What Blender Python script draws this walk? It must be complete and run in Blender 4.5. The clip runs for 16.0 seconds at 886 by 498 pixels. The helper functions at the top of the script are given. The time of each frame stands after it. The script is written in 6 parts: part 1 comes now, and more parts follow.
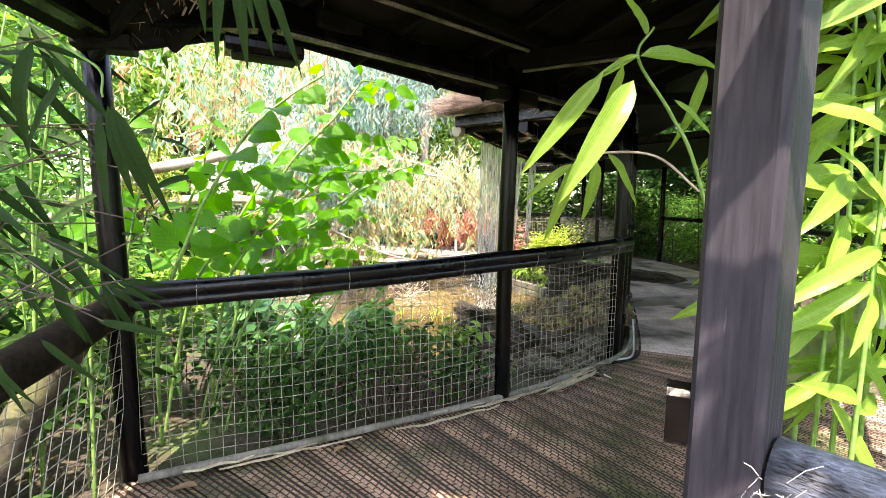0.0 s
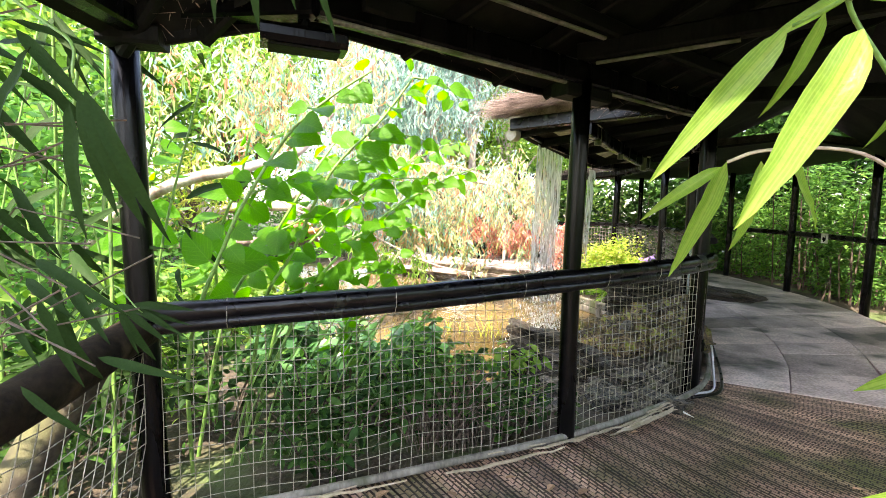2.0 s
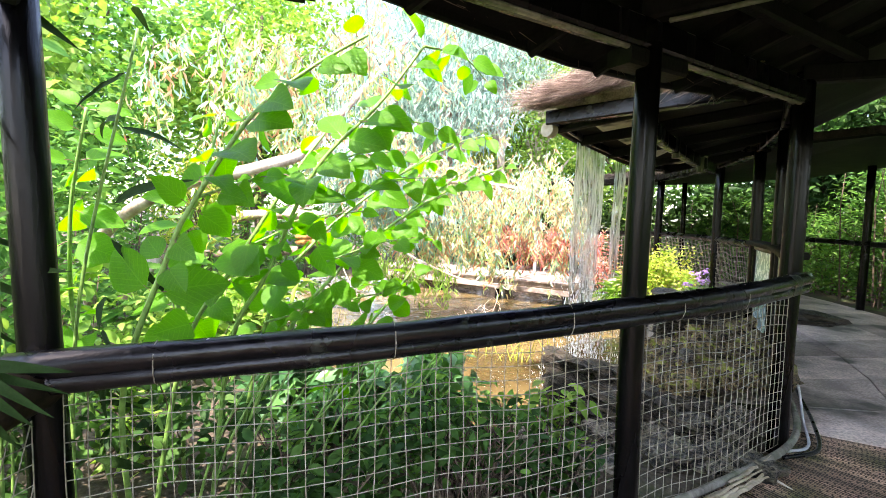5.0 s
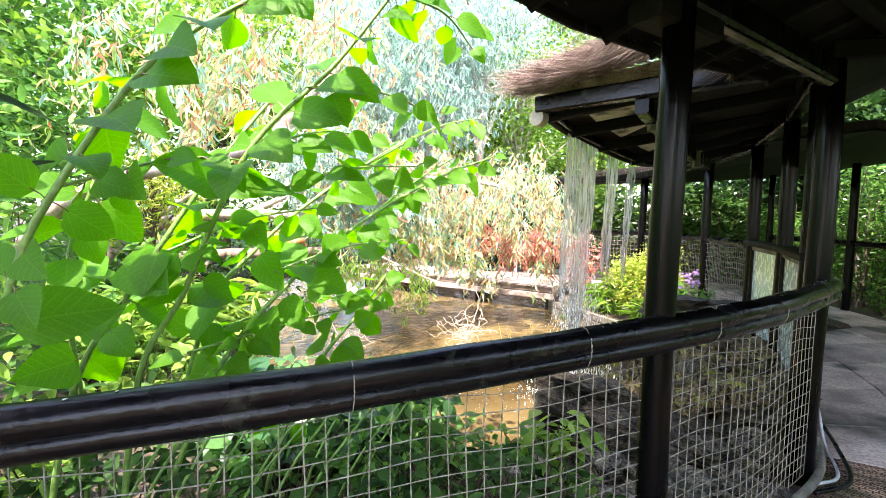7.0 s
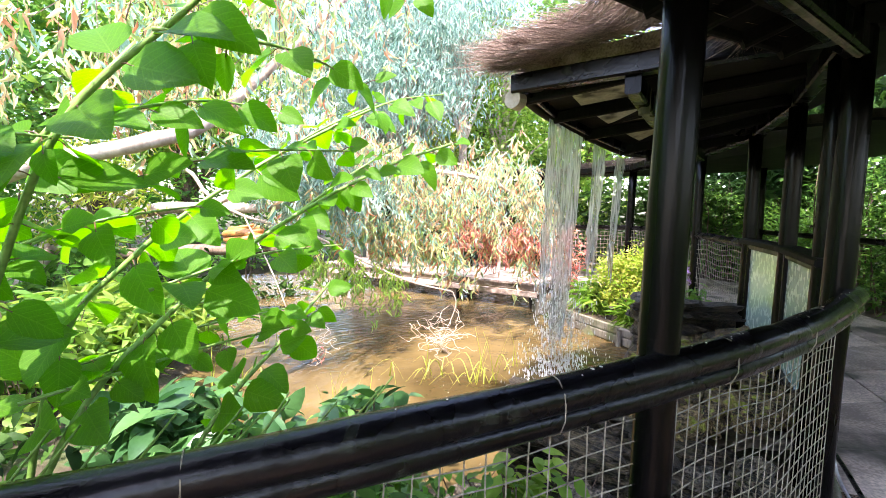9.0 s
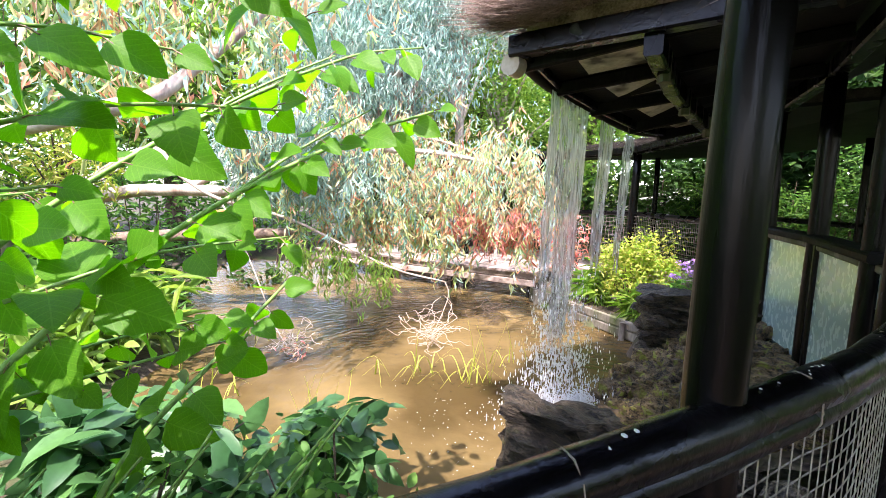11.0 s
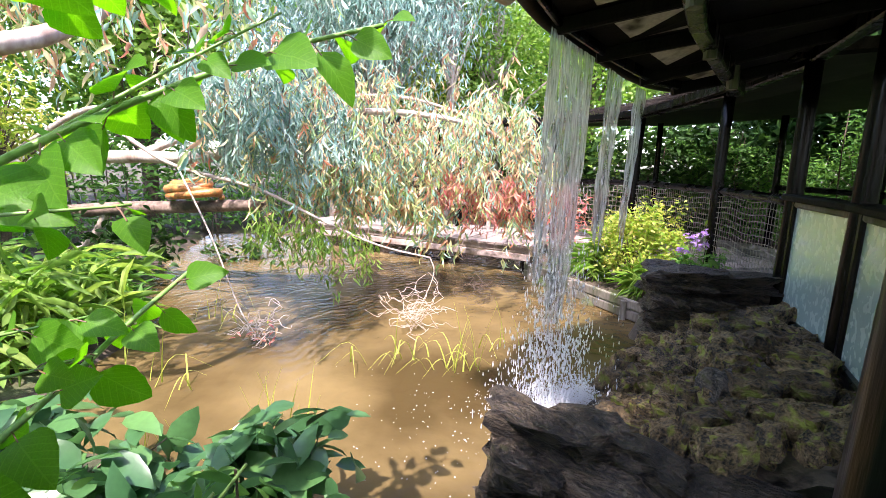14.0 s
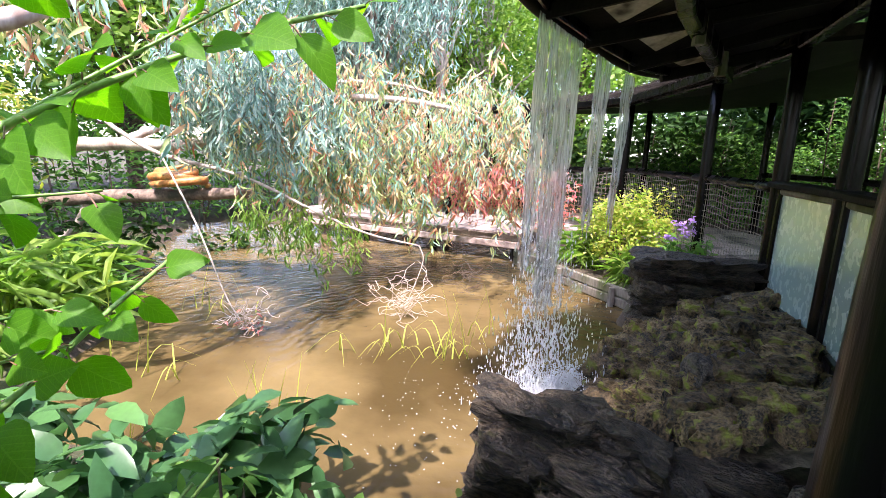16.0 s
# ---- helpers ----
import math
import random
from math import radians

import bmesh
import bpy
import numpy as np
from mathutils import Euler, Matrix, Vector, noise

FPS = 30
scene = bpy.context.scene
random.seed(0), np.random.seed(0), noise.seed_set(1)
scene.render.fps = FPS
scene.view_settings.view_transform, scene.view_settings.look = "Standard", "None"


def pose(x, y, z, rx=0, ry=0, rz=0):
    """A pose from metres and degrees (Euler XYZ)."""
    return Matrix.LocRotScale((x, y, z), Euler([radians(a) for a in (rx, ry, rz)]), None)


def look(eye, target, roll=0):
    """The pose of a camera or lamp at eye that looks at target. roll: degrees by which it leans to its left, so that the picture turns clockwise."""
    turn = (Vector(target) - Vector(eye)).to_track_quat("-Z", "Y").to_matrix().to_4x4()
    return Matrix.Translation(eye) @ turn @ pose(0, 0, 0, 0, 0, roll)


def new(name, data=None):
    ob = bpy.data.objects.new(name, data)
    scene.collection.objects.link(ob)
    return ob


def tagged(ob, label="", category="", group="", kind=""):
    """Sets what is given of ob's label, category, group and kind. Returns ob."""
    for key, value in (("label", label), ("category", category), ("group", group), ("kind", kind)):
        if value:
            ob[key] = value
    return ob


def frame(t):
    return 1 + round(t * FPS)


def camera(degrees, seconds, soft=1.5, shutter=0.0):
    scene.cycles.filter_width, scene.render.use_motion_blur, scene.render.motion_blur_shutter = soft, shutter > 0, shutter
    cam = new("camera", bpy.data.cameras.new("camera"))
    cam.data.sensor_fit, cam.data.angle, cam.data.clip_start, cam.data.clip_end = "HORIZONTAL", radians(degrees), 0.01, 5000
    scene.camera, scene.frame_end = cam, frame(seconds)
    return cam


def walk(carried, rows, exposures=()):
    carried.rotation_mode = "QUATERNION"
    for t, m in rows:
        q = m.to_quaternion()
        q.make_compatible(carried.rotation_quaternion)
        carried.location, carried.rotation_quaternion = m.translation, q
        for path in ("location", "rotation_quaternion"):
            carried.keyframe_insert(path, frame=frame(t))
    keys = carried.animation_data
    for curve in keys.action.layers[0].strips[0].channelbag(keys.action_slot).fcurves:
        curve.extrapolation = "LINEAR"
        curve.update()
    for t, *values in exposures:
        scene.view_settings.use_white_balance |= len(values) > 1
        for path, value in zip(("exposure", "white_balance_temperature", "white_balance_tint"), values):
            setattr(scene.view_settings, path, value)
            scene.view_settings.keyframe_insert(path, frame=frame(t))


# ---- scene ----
# ---- camera ----
cam = camera(88.2, 16.0, 0.65)
ROWS = [
    (0.0, -0.000, 0.006, 1.427, 0.13, -5.69, -1.01),
    (0.5, 0.009, 0.050, 1.428, 2.42, -5.50, -1.06),
    (1.0, -0.019, 0.143, 1.426, 3.90, -5.29, -1.09),
    (1.5, -0.056, 0.275, 1.436, 5.00, -5.25, -1.16),
    (2.0, -0.084, 0.360, 1.449, 5.68, -4.93, -1.25),
    (2.5, -0.066, 0.480, 1.440, 6.45, -4.81, -1.27),
    (3.0, -0.028, 0.611, 1.453, 8.07, -4.46, -1.29),
    (3.5, -0.016, 0.685, 1.453, 9.57, -4.32, -1.28),
    (4.0, -0.089, 0.776, 1.458, 9.61, -3.93, -1.25),
    (6.5, -0.133, 1.385, 1.436, 7.26, -4.25, -1.15),
    (7.0, -0.185, 1.483, 1.444, 6.32, -4.02, -1.11),
    (7.5, -0.195, 1.557, 1.437, 5.21, -3.94, -1.12),
    (8.0, -0.150, 1.700, 1.453, 4.63, -4.13, -1.15),
    (8.5, -0.083, 1.840, 1.475, 4.89, -4.47, -1.19),
    (11.0, -0.023, 2.363, 1.472, 4.66, -6.91, -1.48),
    (11.5, 0.038, 2.484, 1.478, 4.71, -7.04, -1.44),
    (12.0, 0.097, 2.600, 1.479, 5.31, -7.26, -1.44),
    (12.5, 0.116, 2.679, 1.460, 6.38, -7.59, -1.44),
    (13.0, 0.099, 2.762, 1.444, 6.53, -8.32, -1.45),
    (13.5, 0.072, 2.842, 1.424, 5.30, -9.32, -1.38),
    (14.0, 0.047, 2.877, 1.417, 4.05, -10.39, -1.33),
    (14.5, 0.052, 2.886, 1.420, 2.87, -10.69, -1.34),
    (15.0, 0.073, 2.881, 1.430, 2.32, -10.85, -1.33),
    (15.5, 0.071, 2.884, 1.422, 2.42, -11.23, -1.32),
    (16.0, 0.063, 2.891, 1.411, 2.88, -11.82, -1.34),
]
EXPOSURES = [(0.0, 3.12, 7650, 17), (2.5, 3.32, 7550, 18), (5.0, 3.3, 7200, 20), (8.5, 3.08, 7000, 23), (11.0, 2.77, 6750, 26), (12.5, 2.63, 6650, 28), (14.0, 2.63, 6550, 29), (16.0, 2.63, 6550, 29)]
walk(cam, [(t, pose(x, y, z, 90 + pitch, roll, yaw)) for t, x, y, z, yaw, pitch, roll in ROWS], EXPOSURES)

# ---- world and light ----
SUN_FROM = Vector((-0.08, -0.52, 1.0)).normalized()
world = bpy.data.worlds.new("sky")
scene.world = world
world.use_nodes = True
wn = world.node_tree.nodes
sky = wn.new("ShaderNodeTexSky")
sky.sky_type = "NISHITA"
sky.sun_disc = False
sky.sun_elevation = math.asin(SUN_FROM.z)
sky.sun_rotation = math.atan2(SUN_FROM.x, SUN_FROM.y)
sky.air_density, sky.dust_density, sky.ozone_density = 1.0, 1.5, 1.0
world.node_tree.links.new(sky.outputs[0], wn["Background"].inputs[0])
wn["Background"].inputs[1].default_value = 0.15
sun_data = bpy.data.lights.new("sun", "SUN")
sun_data.energy, sun_data.angle, sun_data.color = 2.3, radians(0.6), (1.0, 0.97, 0.91)
sun = new("sun", sun_data)
sun.matrix_world = look(SUN_FROM * 40, (0, 0, 0))

# ---- materials ----


def nodes_of(name):
    m = bpy.data.materials.new(name)
    m.use_nodes = True
    t = m.node_tree
    return m, t.nodes, t.links, t.nodes["Principled BSDF"]


def surface(name, c1, c2, scale=6.0, rough=0.6, bump=0.3, fine=60.0, metal=0.0, vary=None, stretch=(1, 1, 1), stain=None, spot=None,
            rough2=None, coat=0.0, spec=0.5, depth=0.01, amount=0.5, spread=0.14):
    """A surface with two scales of colour change, fine relief and, if given, stains of a third colour."""
    m, n, l, p = nodes_of(name)
    co = n.new("ShaderNodeTexCoord")
    mp = n.new("ShaderNodeMapping")
    mp.inputs["Scale"].default_value = stretch
    l.new(co.outputs["Object"], mp.inputs[0])
    big, small = n.new("ShaderNodeTexNoise"), n.new("ShaderNodeTexNoise")
    for q, s, d in ((big, scale, 5), (small, fine, 4)):
        q.inputs["Scale"].default_value, q.inputs["Detail"].default_value = s, d
        l.new(mp.outputs[0], q.inputs["Vector"])
    mixv = n.new("ShaderNodeMath")
    mixv.operation = "MULTIPLY_ADD"
    mixv.inputs[1].default_value = 0.45
    l.new(small.outputs["Fac"], mixv.inputs[0])
    half = n.new("ShaderNodeMath")
    half.operation = "MULTIPLY"
    half.inputs[1].default_value = 0.55
    l.new(big.outputs["Fac"], half.inputs[0])
    l.new(half.outputs[0], mixv.inputs[2])
    ramp = n.new("ShaderNodeValToRGB")
    ramp.color_ramp.elements[0].position, ramp.color_ramp.elements[1].position = 0.5 - spread, 0.5 + spread
    ramp.color_ramp.elements[0].color, ramp.color_ramp.elements[1].color = (*c1, 1), (*c2, 1)
    l.new(mixv.outputs[0], ramp.inputs[0])
    out = ramp.outputs[0]
    if stain:
        st = n.new("ShaderNodeTexNoise")
        st.inputs["Scale"].default_value, st.inputs["Detail"].default_value = spot or scale * 0.4, 6
        l.new(mp.outputs[0], st.inputs["Vector"])
        sr = n.new("ShaderNodeValToRGB")
        sr.color_ramp.elements[0].position, sr.color_ramp.elements[1].position = amount, amount + 0.13
        l.new(st.outputs["Fac"], sr.inputs[0])
        mx = n.new("ShaderNodeMix")
        mx.data_type = "RGBA"
        l.new(sr.outputs[0], mx.inputs["Factor"])
        l.new(out, mx.inputs["A"])
        mx.inputs["B"].default_value = (*stain, 1)
        out = mx.outputs["Result"]
    if vary:
        src = n.new("ShaderNodeObjectInfo").outputs["Random"] if vary == "object" else n.new("ShaderNodeNewGeometry").outputs["Random Per Island"]
        hv = n.new("ShaderNodeHueSaturation")
        mr = n.new("ShaderNodeMapRange")
        mr.inputs["To Min"].default_value, mr.inputs["To Max"].default_value = 0.6, 1.35
        l.new(src, mr.inputs[0])
        l.new(mr.outputs[0], hv.inputs["Value"])
        l.new(out, hv.inputs["Color"])
        out = hv.outputs[0]
    l.new(out, p.inputs["Base Color"])
    rr = n.new("ShaderNodeMapRange")
    rr.inputs["To Min"].default_value, rr.inputs["To Max"].default_value = rough, rough if rough2 is None else rough2
    l.new(big.outputs["Fac"], rr.inputs[0])
    l.new(rr.outputs[0], p.inputs["Roughness"])
    p.inputs["Metallic"].default_value = metal
    p.inputs["Coat Weight"].default_value = coat
    p.inputs["Specular IOR Level"].default_value = spec
    if bump:
        b = n.new("ShaderNodeBump")
        b.inputs["Strength"].default_value, b.inputs["Distance"].default_value = bump, depth
        l.new(mixv.outputs[0], b.inputs["Height"])
        l.new(b.outputs[0], p.inputs["Normal"])
    return m


def leafy(name, colours, through_light=0.4, rough=0.45, vein=0.0, gloss=0.3):
    """Leaves: each one takes its colour between those given; light passes through them."""
    m, n, l, p = nodes_of(name)
    geo = n.new("ShaderNodeNewGeometry")
    ramp = n.new("ShaderNodeValToRGB")
    ramp.color_ramp.elements[0].color, ramp.color_ramp.elements[1].color = (*colours[0], 1), (*colours[-1], 1)
    for i, c in enumerate(colours[1:-1], 1):
        ramp.color_ramp.elements.new(i / (len(colours) - 1)).color = (*c, 1)
    l.new(geo.outputs["Random Per Island"], ramp.inputs[0])
    co = n.new("ShaderNodeTexCoord")
    nz = n.new("ShaderNodeTexNoise")
    nz.inputs["Scale"].default_value = 35
    l.new(co.outputs["Object"], nz.inputs["Vector"])
    hv = n.new("ShaderNodeHueSaturation")
    mr = n.new("ShaderNodeMapRange")
    mr.inputs["To Min"].default_value, mr.inputs["To Max"].default_value = 0.75, 1.25
    l.new(nz.outputs["Fac"], mr.inputs[0])
    l.new(mr.outputs[0], hv.inputs["Value"])
    l.new(ramp.outputs[0], hv.inputs["Color"])
    if vein:
        # side veins (broad leaves) or ribs along the blade (bamboo), in the leaf's own length and width
        sep = n.new("ShaderNodeSeparateXYZ")
        l.new(co.outputs["Object"], sep.inputs[0])

        def calc(op, a, b=0.0):
            q = n.new("ShaderNodeMath")
            q.operation = op
            for i, s in enumerate((a, b)):
                if isinstance(s, float):
                    q.inputs[i].default_value = s
                else:
                    l.new(s, q.inputs[i])
            return q.outputs[0]
        ax = calc("ABSOLUTE", sep.outputs[0])
        run = calc("SUBTRACT", sep.outputs[1], calc("MULTIPLY", ax, 1.1)) if vein < 20 else ax
        wave = calc("SINE", calc("MULTIPLY", run, 6.283 * vein))
        line = n.new("ShaderNodeMapRange")
        line.inputs["From Min"].default_value, line.inputs["From Max"].default_value = (0.86, 1.0) if vein < 20 else (0.0, 1.0)
        l.new(wave, line.inputs[0])
        rib = calc("LESS_THAN", ax, 0.011)
        mask = calc("MULTIPLY", calc("MAXIMUM", line.outputs[0], rib), 0.2 if vein < 20 else 0.2)
        lit = n.new("ShaderNodeMix")
        lit.data_type = "RGBA"
        l.new(mask, lit.inputs["Factor"])
        l.new(hv.outputs[0], lit.inputs["A"])
        lit.inputs["B"].default_value = (min(1, colours[-1][0] * 1.9), min(1, colours[-1][1] * 1.45), colours[-1][2] * 2.2, 1)
        hv = lit
    hue_out = hv.outputs["Result"] if vein else hv.outputs[0]
    l.new(hue_out, p.inputs["Base Color"])
    p.inputs["Roughness"].default_value = rough
    p.inputs["Specular IOR Level"].default_value = gloss
    b = n.new("ShaderNodeBump")
    b.inputs["Strength"].default_value, b.inputs["Distance"].default_value = 0.25, 0.004
    l.new(nz.outputs["Fac"], b.inputs["Height"])
    l.new(b.outputs[0], p.inputs["Normal"])
    tr = n.new("ShaderNodeBsdfTranslucent")
    hs = n.new("ShaderNodeHueSaturation")
    hs.inputs["Hue"].default_value, hs.inputs["Saturation"].default_value, hs.inputs["Value"].default_value = 0.5, 1.1, 1.6
    l.new(hue_out, hs.inputs["Color"])
    l.new(hs.outputs[0], tr.inputs[0])
    mx = n.new("ShaderNodeMixShader")
    mx.inputs[0].default_value = through_light
    l.new(p.outputs[0], mx.inputs[1])
    l.new(tr.outputs[0], mx.inputs[2])
    l.new(mx.outputs[0], n["Material Output"].inputs[0])
    return m


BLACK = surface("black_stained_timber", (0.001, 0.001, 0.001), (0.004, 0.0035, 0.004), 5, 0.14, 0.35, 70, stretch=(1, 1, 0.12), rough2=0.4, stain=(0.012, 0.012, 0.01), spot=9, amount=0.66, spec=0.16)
BLACKRAIL = surface("black_gloss_paint", (0.0012, 0.0012, 0.0016), (0.005, 0.0045, 0.0055), 4, 0.1, 0.6, 45, rough2=0.45, coat=0.12, spec=0.25, stain=(0.035, 0.04, 0.03), spot=7, amount=0.62)
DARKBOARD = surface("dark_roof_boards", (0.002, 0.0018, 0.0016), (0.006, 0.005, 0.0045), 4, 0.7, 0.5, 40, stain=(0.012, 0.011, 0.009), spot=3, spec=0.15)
GREYWOOD = surface("weathered_grey_timber", (0.09, 0.08, 0.065), (0.25, 0.23, 0.19), 6, 0.75, 0.6, 50, stretch=(1, 1, 0.2), stain=(0.06, 0.075, 0.03), spot=4)
def deck_material():
    """Ribbed deck boards under a rusty wire grip; the pattern runs along each board."""
    m = surface("ribbed_brown_decking", (0.22, 0.13, 0.09), (0.5, 0.33, 0.24), 5, 0.5, 0.5, 90, vary="object", rough2=0.8, stain=(0.085, 0.088, 0.03), spot=1.5, depth=0.006)
    n, l = m.node_tree.nodes, m.node_tree.links
    p = n["Principled BSDF"]
    uv = n.new("ShaderNodeUVMap")
    br = n.new("ShaderNodeTexBrick")
    br.offset = 0.5
    for key, value in (("Scale", 1.0), ("Mortar Size", 0.0058), ("Mortar Smooth", 0.4), ("Brick Width", 0.055), ("Row Height", 0.0242)):
        br.inputs[key].default_value = value
    l.new(uv.outputs[0], br.inputs["Vector"])
    old = p.inputs["Base Color"].links[0].from_socket
    mx = n.new("ShaderNodeMix")
    mx.data_type, mx.blend_type = "RGBA", "MULTIPLY"
    l.new(br.outputs["Fac"], mx.inputs["Factor"])
    l.new(old, mx.inputs["A"])
    mx.inputs["B"].default_value = (0.1, 0.085, 0.07, 1)
    l.new(mx.outputs["Result"], p.inputs["Base Color"])
    b = n.new("ShaderNodeBump")
    b.inputs["Strength"].default_value, b.inputs["Distance"].default_value = 0.7, 0.004
    b.invert = True
    l.new(br.outputs["Fac"], b.inputs["Height"])
    l.new(p.inputs["Normal"].links[0].from_socket, b.inputs["Normal"])
    l.new(b.outputs[0], p.inputs["Normal"])
    return m


DECK = deck_material()
SOIL = surface("bank_soil", (0.022, 0.018, 0.012), (0.085, 0.062, 0.04), 3, 0.95, 0.9, 30, stain=(0.06, 0.09, 0.025), spot=1.2, depth=0.04)
# black end of the rock noise stands in for shade in crevices
ROCK = surface("wet_dark_rock", (0.003, 0.0025, 0.002), (0.2, 0.165, 0.12), 2.2, 0.16, 1.0, 11, rough2=0.85, vary="object", depth=0.09, stretch=(1, 1, 1.6), stain=(0.10, 0.11, 0.03), spot=1.6, amount=0.58, spread=0.075)
MOSS = surface("mossy_rock", (0.012, 0.009, 0.005), (0.26, 0.18, 0.085), 1.8, 0.7, 1.0, 12, rough2=0.95, vary="object", depth=0.09, stain=(0.22, 0.25, 0.035), spot=2.6, amount=0.53, spread=0.11)
# straw tones run dark to suggest shade in the gaps of the thatch
THATCH = surface("straw_thatch", (0.1, 0.065, 0.05), (0.48, 0.36, 0.29), 8, 0.9, 0.8, 80, vary="island")
NET = surface("tarred_cord_netting", (0.14, 0.12, 0.085), (0.34, 0.31, 0.24), 20, 0.8, 0.2, 90)
BARK = surface("pale_eucalyptus_bark", (0.3, 0.22, 0.17), (0.58, 0.5, 0.42), 5, 0.8, 0.7, 30, stretch=(1, 1, 0.4), stain=(0.2, 0.12, 0.09), spot=4, amount=0.55)
GREEN_STEM = surface("green_cane_stem", (0.1, 0.21, 0.04), (0.2, 0.35, 0.08), 15, 0.45, 0.2, 60)

# ---- shape helpers ----


def mesh_of(name, verts, faces, material, parent=None, label="", smooth=False):
    me = bpy.data.meshes.new(name)
    me.from_pydata([tuple(v) for v in verts], [], faces)
    me.materials.append(material)
    if smooth:
        me.polygons.foreach_set("use_smooth", [True] * len(me.polygons))
    me.update()
    ob = new(name, me)
    if parent:
        ob.parent = parent
    if label:
        ob["label"] = label
    return ob


def raw_mesh(name, verts, polys, sides, material, parent=None, smooth=False):
    """A mesh from arrays: verts (n, 3), polys (m, sides)."""
    me = bpy.data.meshes.new(name)
    me.vertices.add(len(verts))
    me.vertices.foreach_set("co", np.asarray(verts, dtype=np.float32).ravel())
    me.loops.add(polys.size)
    me.loops.foreach_set("vertex_index", polys.astype(np.int32).ravel())
    me.polygons.add(len(polys))
    me.polygons.foreach_set("loop_start", np.arange(0, polys.size, sides, dtype=np.int32))
    me.polygons.foreach_set("loop_total", np.full(len(polys), sides, dtype=np.int32))
    if smooth:
        me.polygons.foreach_set("use_smooth", np.ones(len(polys), dtype=bool))
    me.materials.append(material)
    me.update(calc_edges=True)
    me.validate()
    ob = new(name, me)
    if parent:
        ob.parent = parent
    return ob


def join(*sets):
    verts, faces = [], []
    for v, f in sets:
        k = len(verts)
        verts += list(v)
        faces += [tuple(i + k for i in q) for q in f]
    return verts, faces


def tube(points, radius, sides=8, wobble=0.0, seed=0, taper=None):
    """A round pole along points; radius a number or one per point."""
    rng = random.Random(seed)
    pts = [Vector(p) for p in points]
    verts, faces = [], []
    last = None
    for i, p in enumerate(pts):
        d = (pts[min(i + 1, len(pts) - 1)] - pts[max(i - 1, 0)]).normalized()
        if last is None:
            u = d.cross(Vector((0, 0, 1)) if abs(d.z) < 0.9 else Vector((1, 0, 0))).normalized()
        else:
            u = (last - d * last.dot(d)).normalized()
        last = u
        w = d.cross(u)
        r = radius[i] if isinstance(radius, (list, tuple)) else radius
        for k in range(sides):
            a = 2 * math.pi * k / sides
            q = r * (1 + wobble * rng.uniform(-1, 1))
            verts.append(p + (u * math.cos(a) + w * math.sin(a)) * q)
    for i in range(len(pts) - 1):
        for k in range(sides):
            a, b = i * sides + k, i * sides + (k + 1) % sides
            faces.append((a, b, b + sides, a + sides))
    faces.append(tuple(range(sides))[::-1])
    faces.append(tuple(range((len(pts) - 1) * sides, len(pts) * sides)))
    return verts, faces


def beam(p0, p1, width, height, chamfer=0.012, up=(0, 0, 1)):
    """A sawn timber from p0 to p1 with chamfered edges."""
    p0, p1 = Vector(p0), Vector(p1)
    d = (p1 - p0).normalized()
    up = Vector(up) if abs(d.dot(Vector(up))) < 0.97 else Vector((0, 1, 0))
    s = d.cross(up).normalized()
    t = s.cross(d)
    w, h, c = width / 2, height / 2, min(chamfer, width * 0.3, height * 0.3)
    prof = [(-w + c, -h), (w - c, -h), (w, -h + c), (w, h - c), (w - c, h), (-w + c, h), (-w, h - c), (-w, -h + c)]
    verts = [p + s * a + t * b for p in (p0, p1) for a, b in prof]
    faces = [(k, (k + 1) % 8, (k + 1) % 8 + 8, k + 8) for k in range(8)] + [tuple(range(8))[::-1], tuple(range(8, 16))]
    return verts, faces


def curve_through(points, steps=8):
    """Catmull-Rom points through the given ones."""
    p = [Vector(q) for q in points]
    p = [p[0] * 2 - p[1], *p, p[-1] * 2 - p[-2]]
    out = []
    for i in range(1, len(p) - 2):
        for s in range(steps):
            t = s / steps
            out.append(0.5 * (2 * p[i] + (p[i + 1] - p[i - 1]) * t + (2 * p[i - 1] - 5 * p[i] + 4 * p[i + 1] - p[i + 2]) * t * t
                              + (3 * p[i] - p[i - 1] - 3 * p[i + 1] + p[i + 2]) * t ** 3))
    out.append(p[-2])
    return out


def stone(name, size, material, seed, parent=None, layers=0.0):
    """One rough stone: a box cut up, pushed about and flattened in layers."""
    bm = bmesh.new()
    bmesh.ops.create_cube(bm, size=1)
    bmesh.ops.subdivide_edges(bm, edges=bm.edges[:], cuts=4, use_grid_fill=True)
    off = Vector((seed * 3.7, seed * 1.3, seed * 2.1))
    for v in bm.verts:
        c = v.co * 1.0
        v.co = c * (0.72 + 0.28 * 0.62 / max(c.length, 0.01)) + noise.noise_vector(c * 1.7 + off) * 0.26 + noise.noise_vector(c * 4.7 + off) * 0.15
        if layers:
            v.co.z += layers * math.floor(v.co.z * 3) * 0.05
        v.co = Vector((v.co.x * size[0], v.co.y * size[1], v.co.z * size[2]))
    me = bpy.data.meshes.new(name)
    bm.to_mesh(me)
    bm.free()
    me.materials.append(material)
    return me


def thing(name, place, label, category, group="", kind=""):
    e = new(name)
    e.location = place
    e.empty_display_size = 0.1
    return tagged(e, label, category, group, kind)


def under(ob, parent):
    """Make ob, built in world coordinates, a part of parent."""
    ob.parent = parent
    top = parent
    base = Vector((0, 0, 0))
    while top:
        base += top.location
        top = top.parent
    ob.location = Vector(ob.location) - base
    return ob


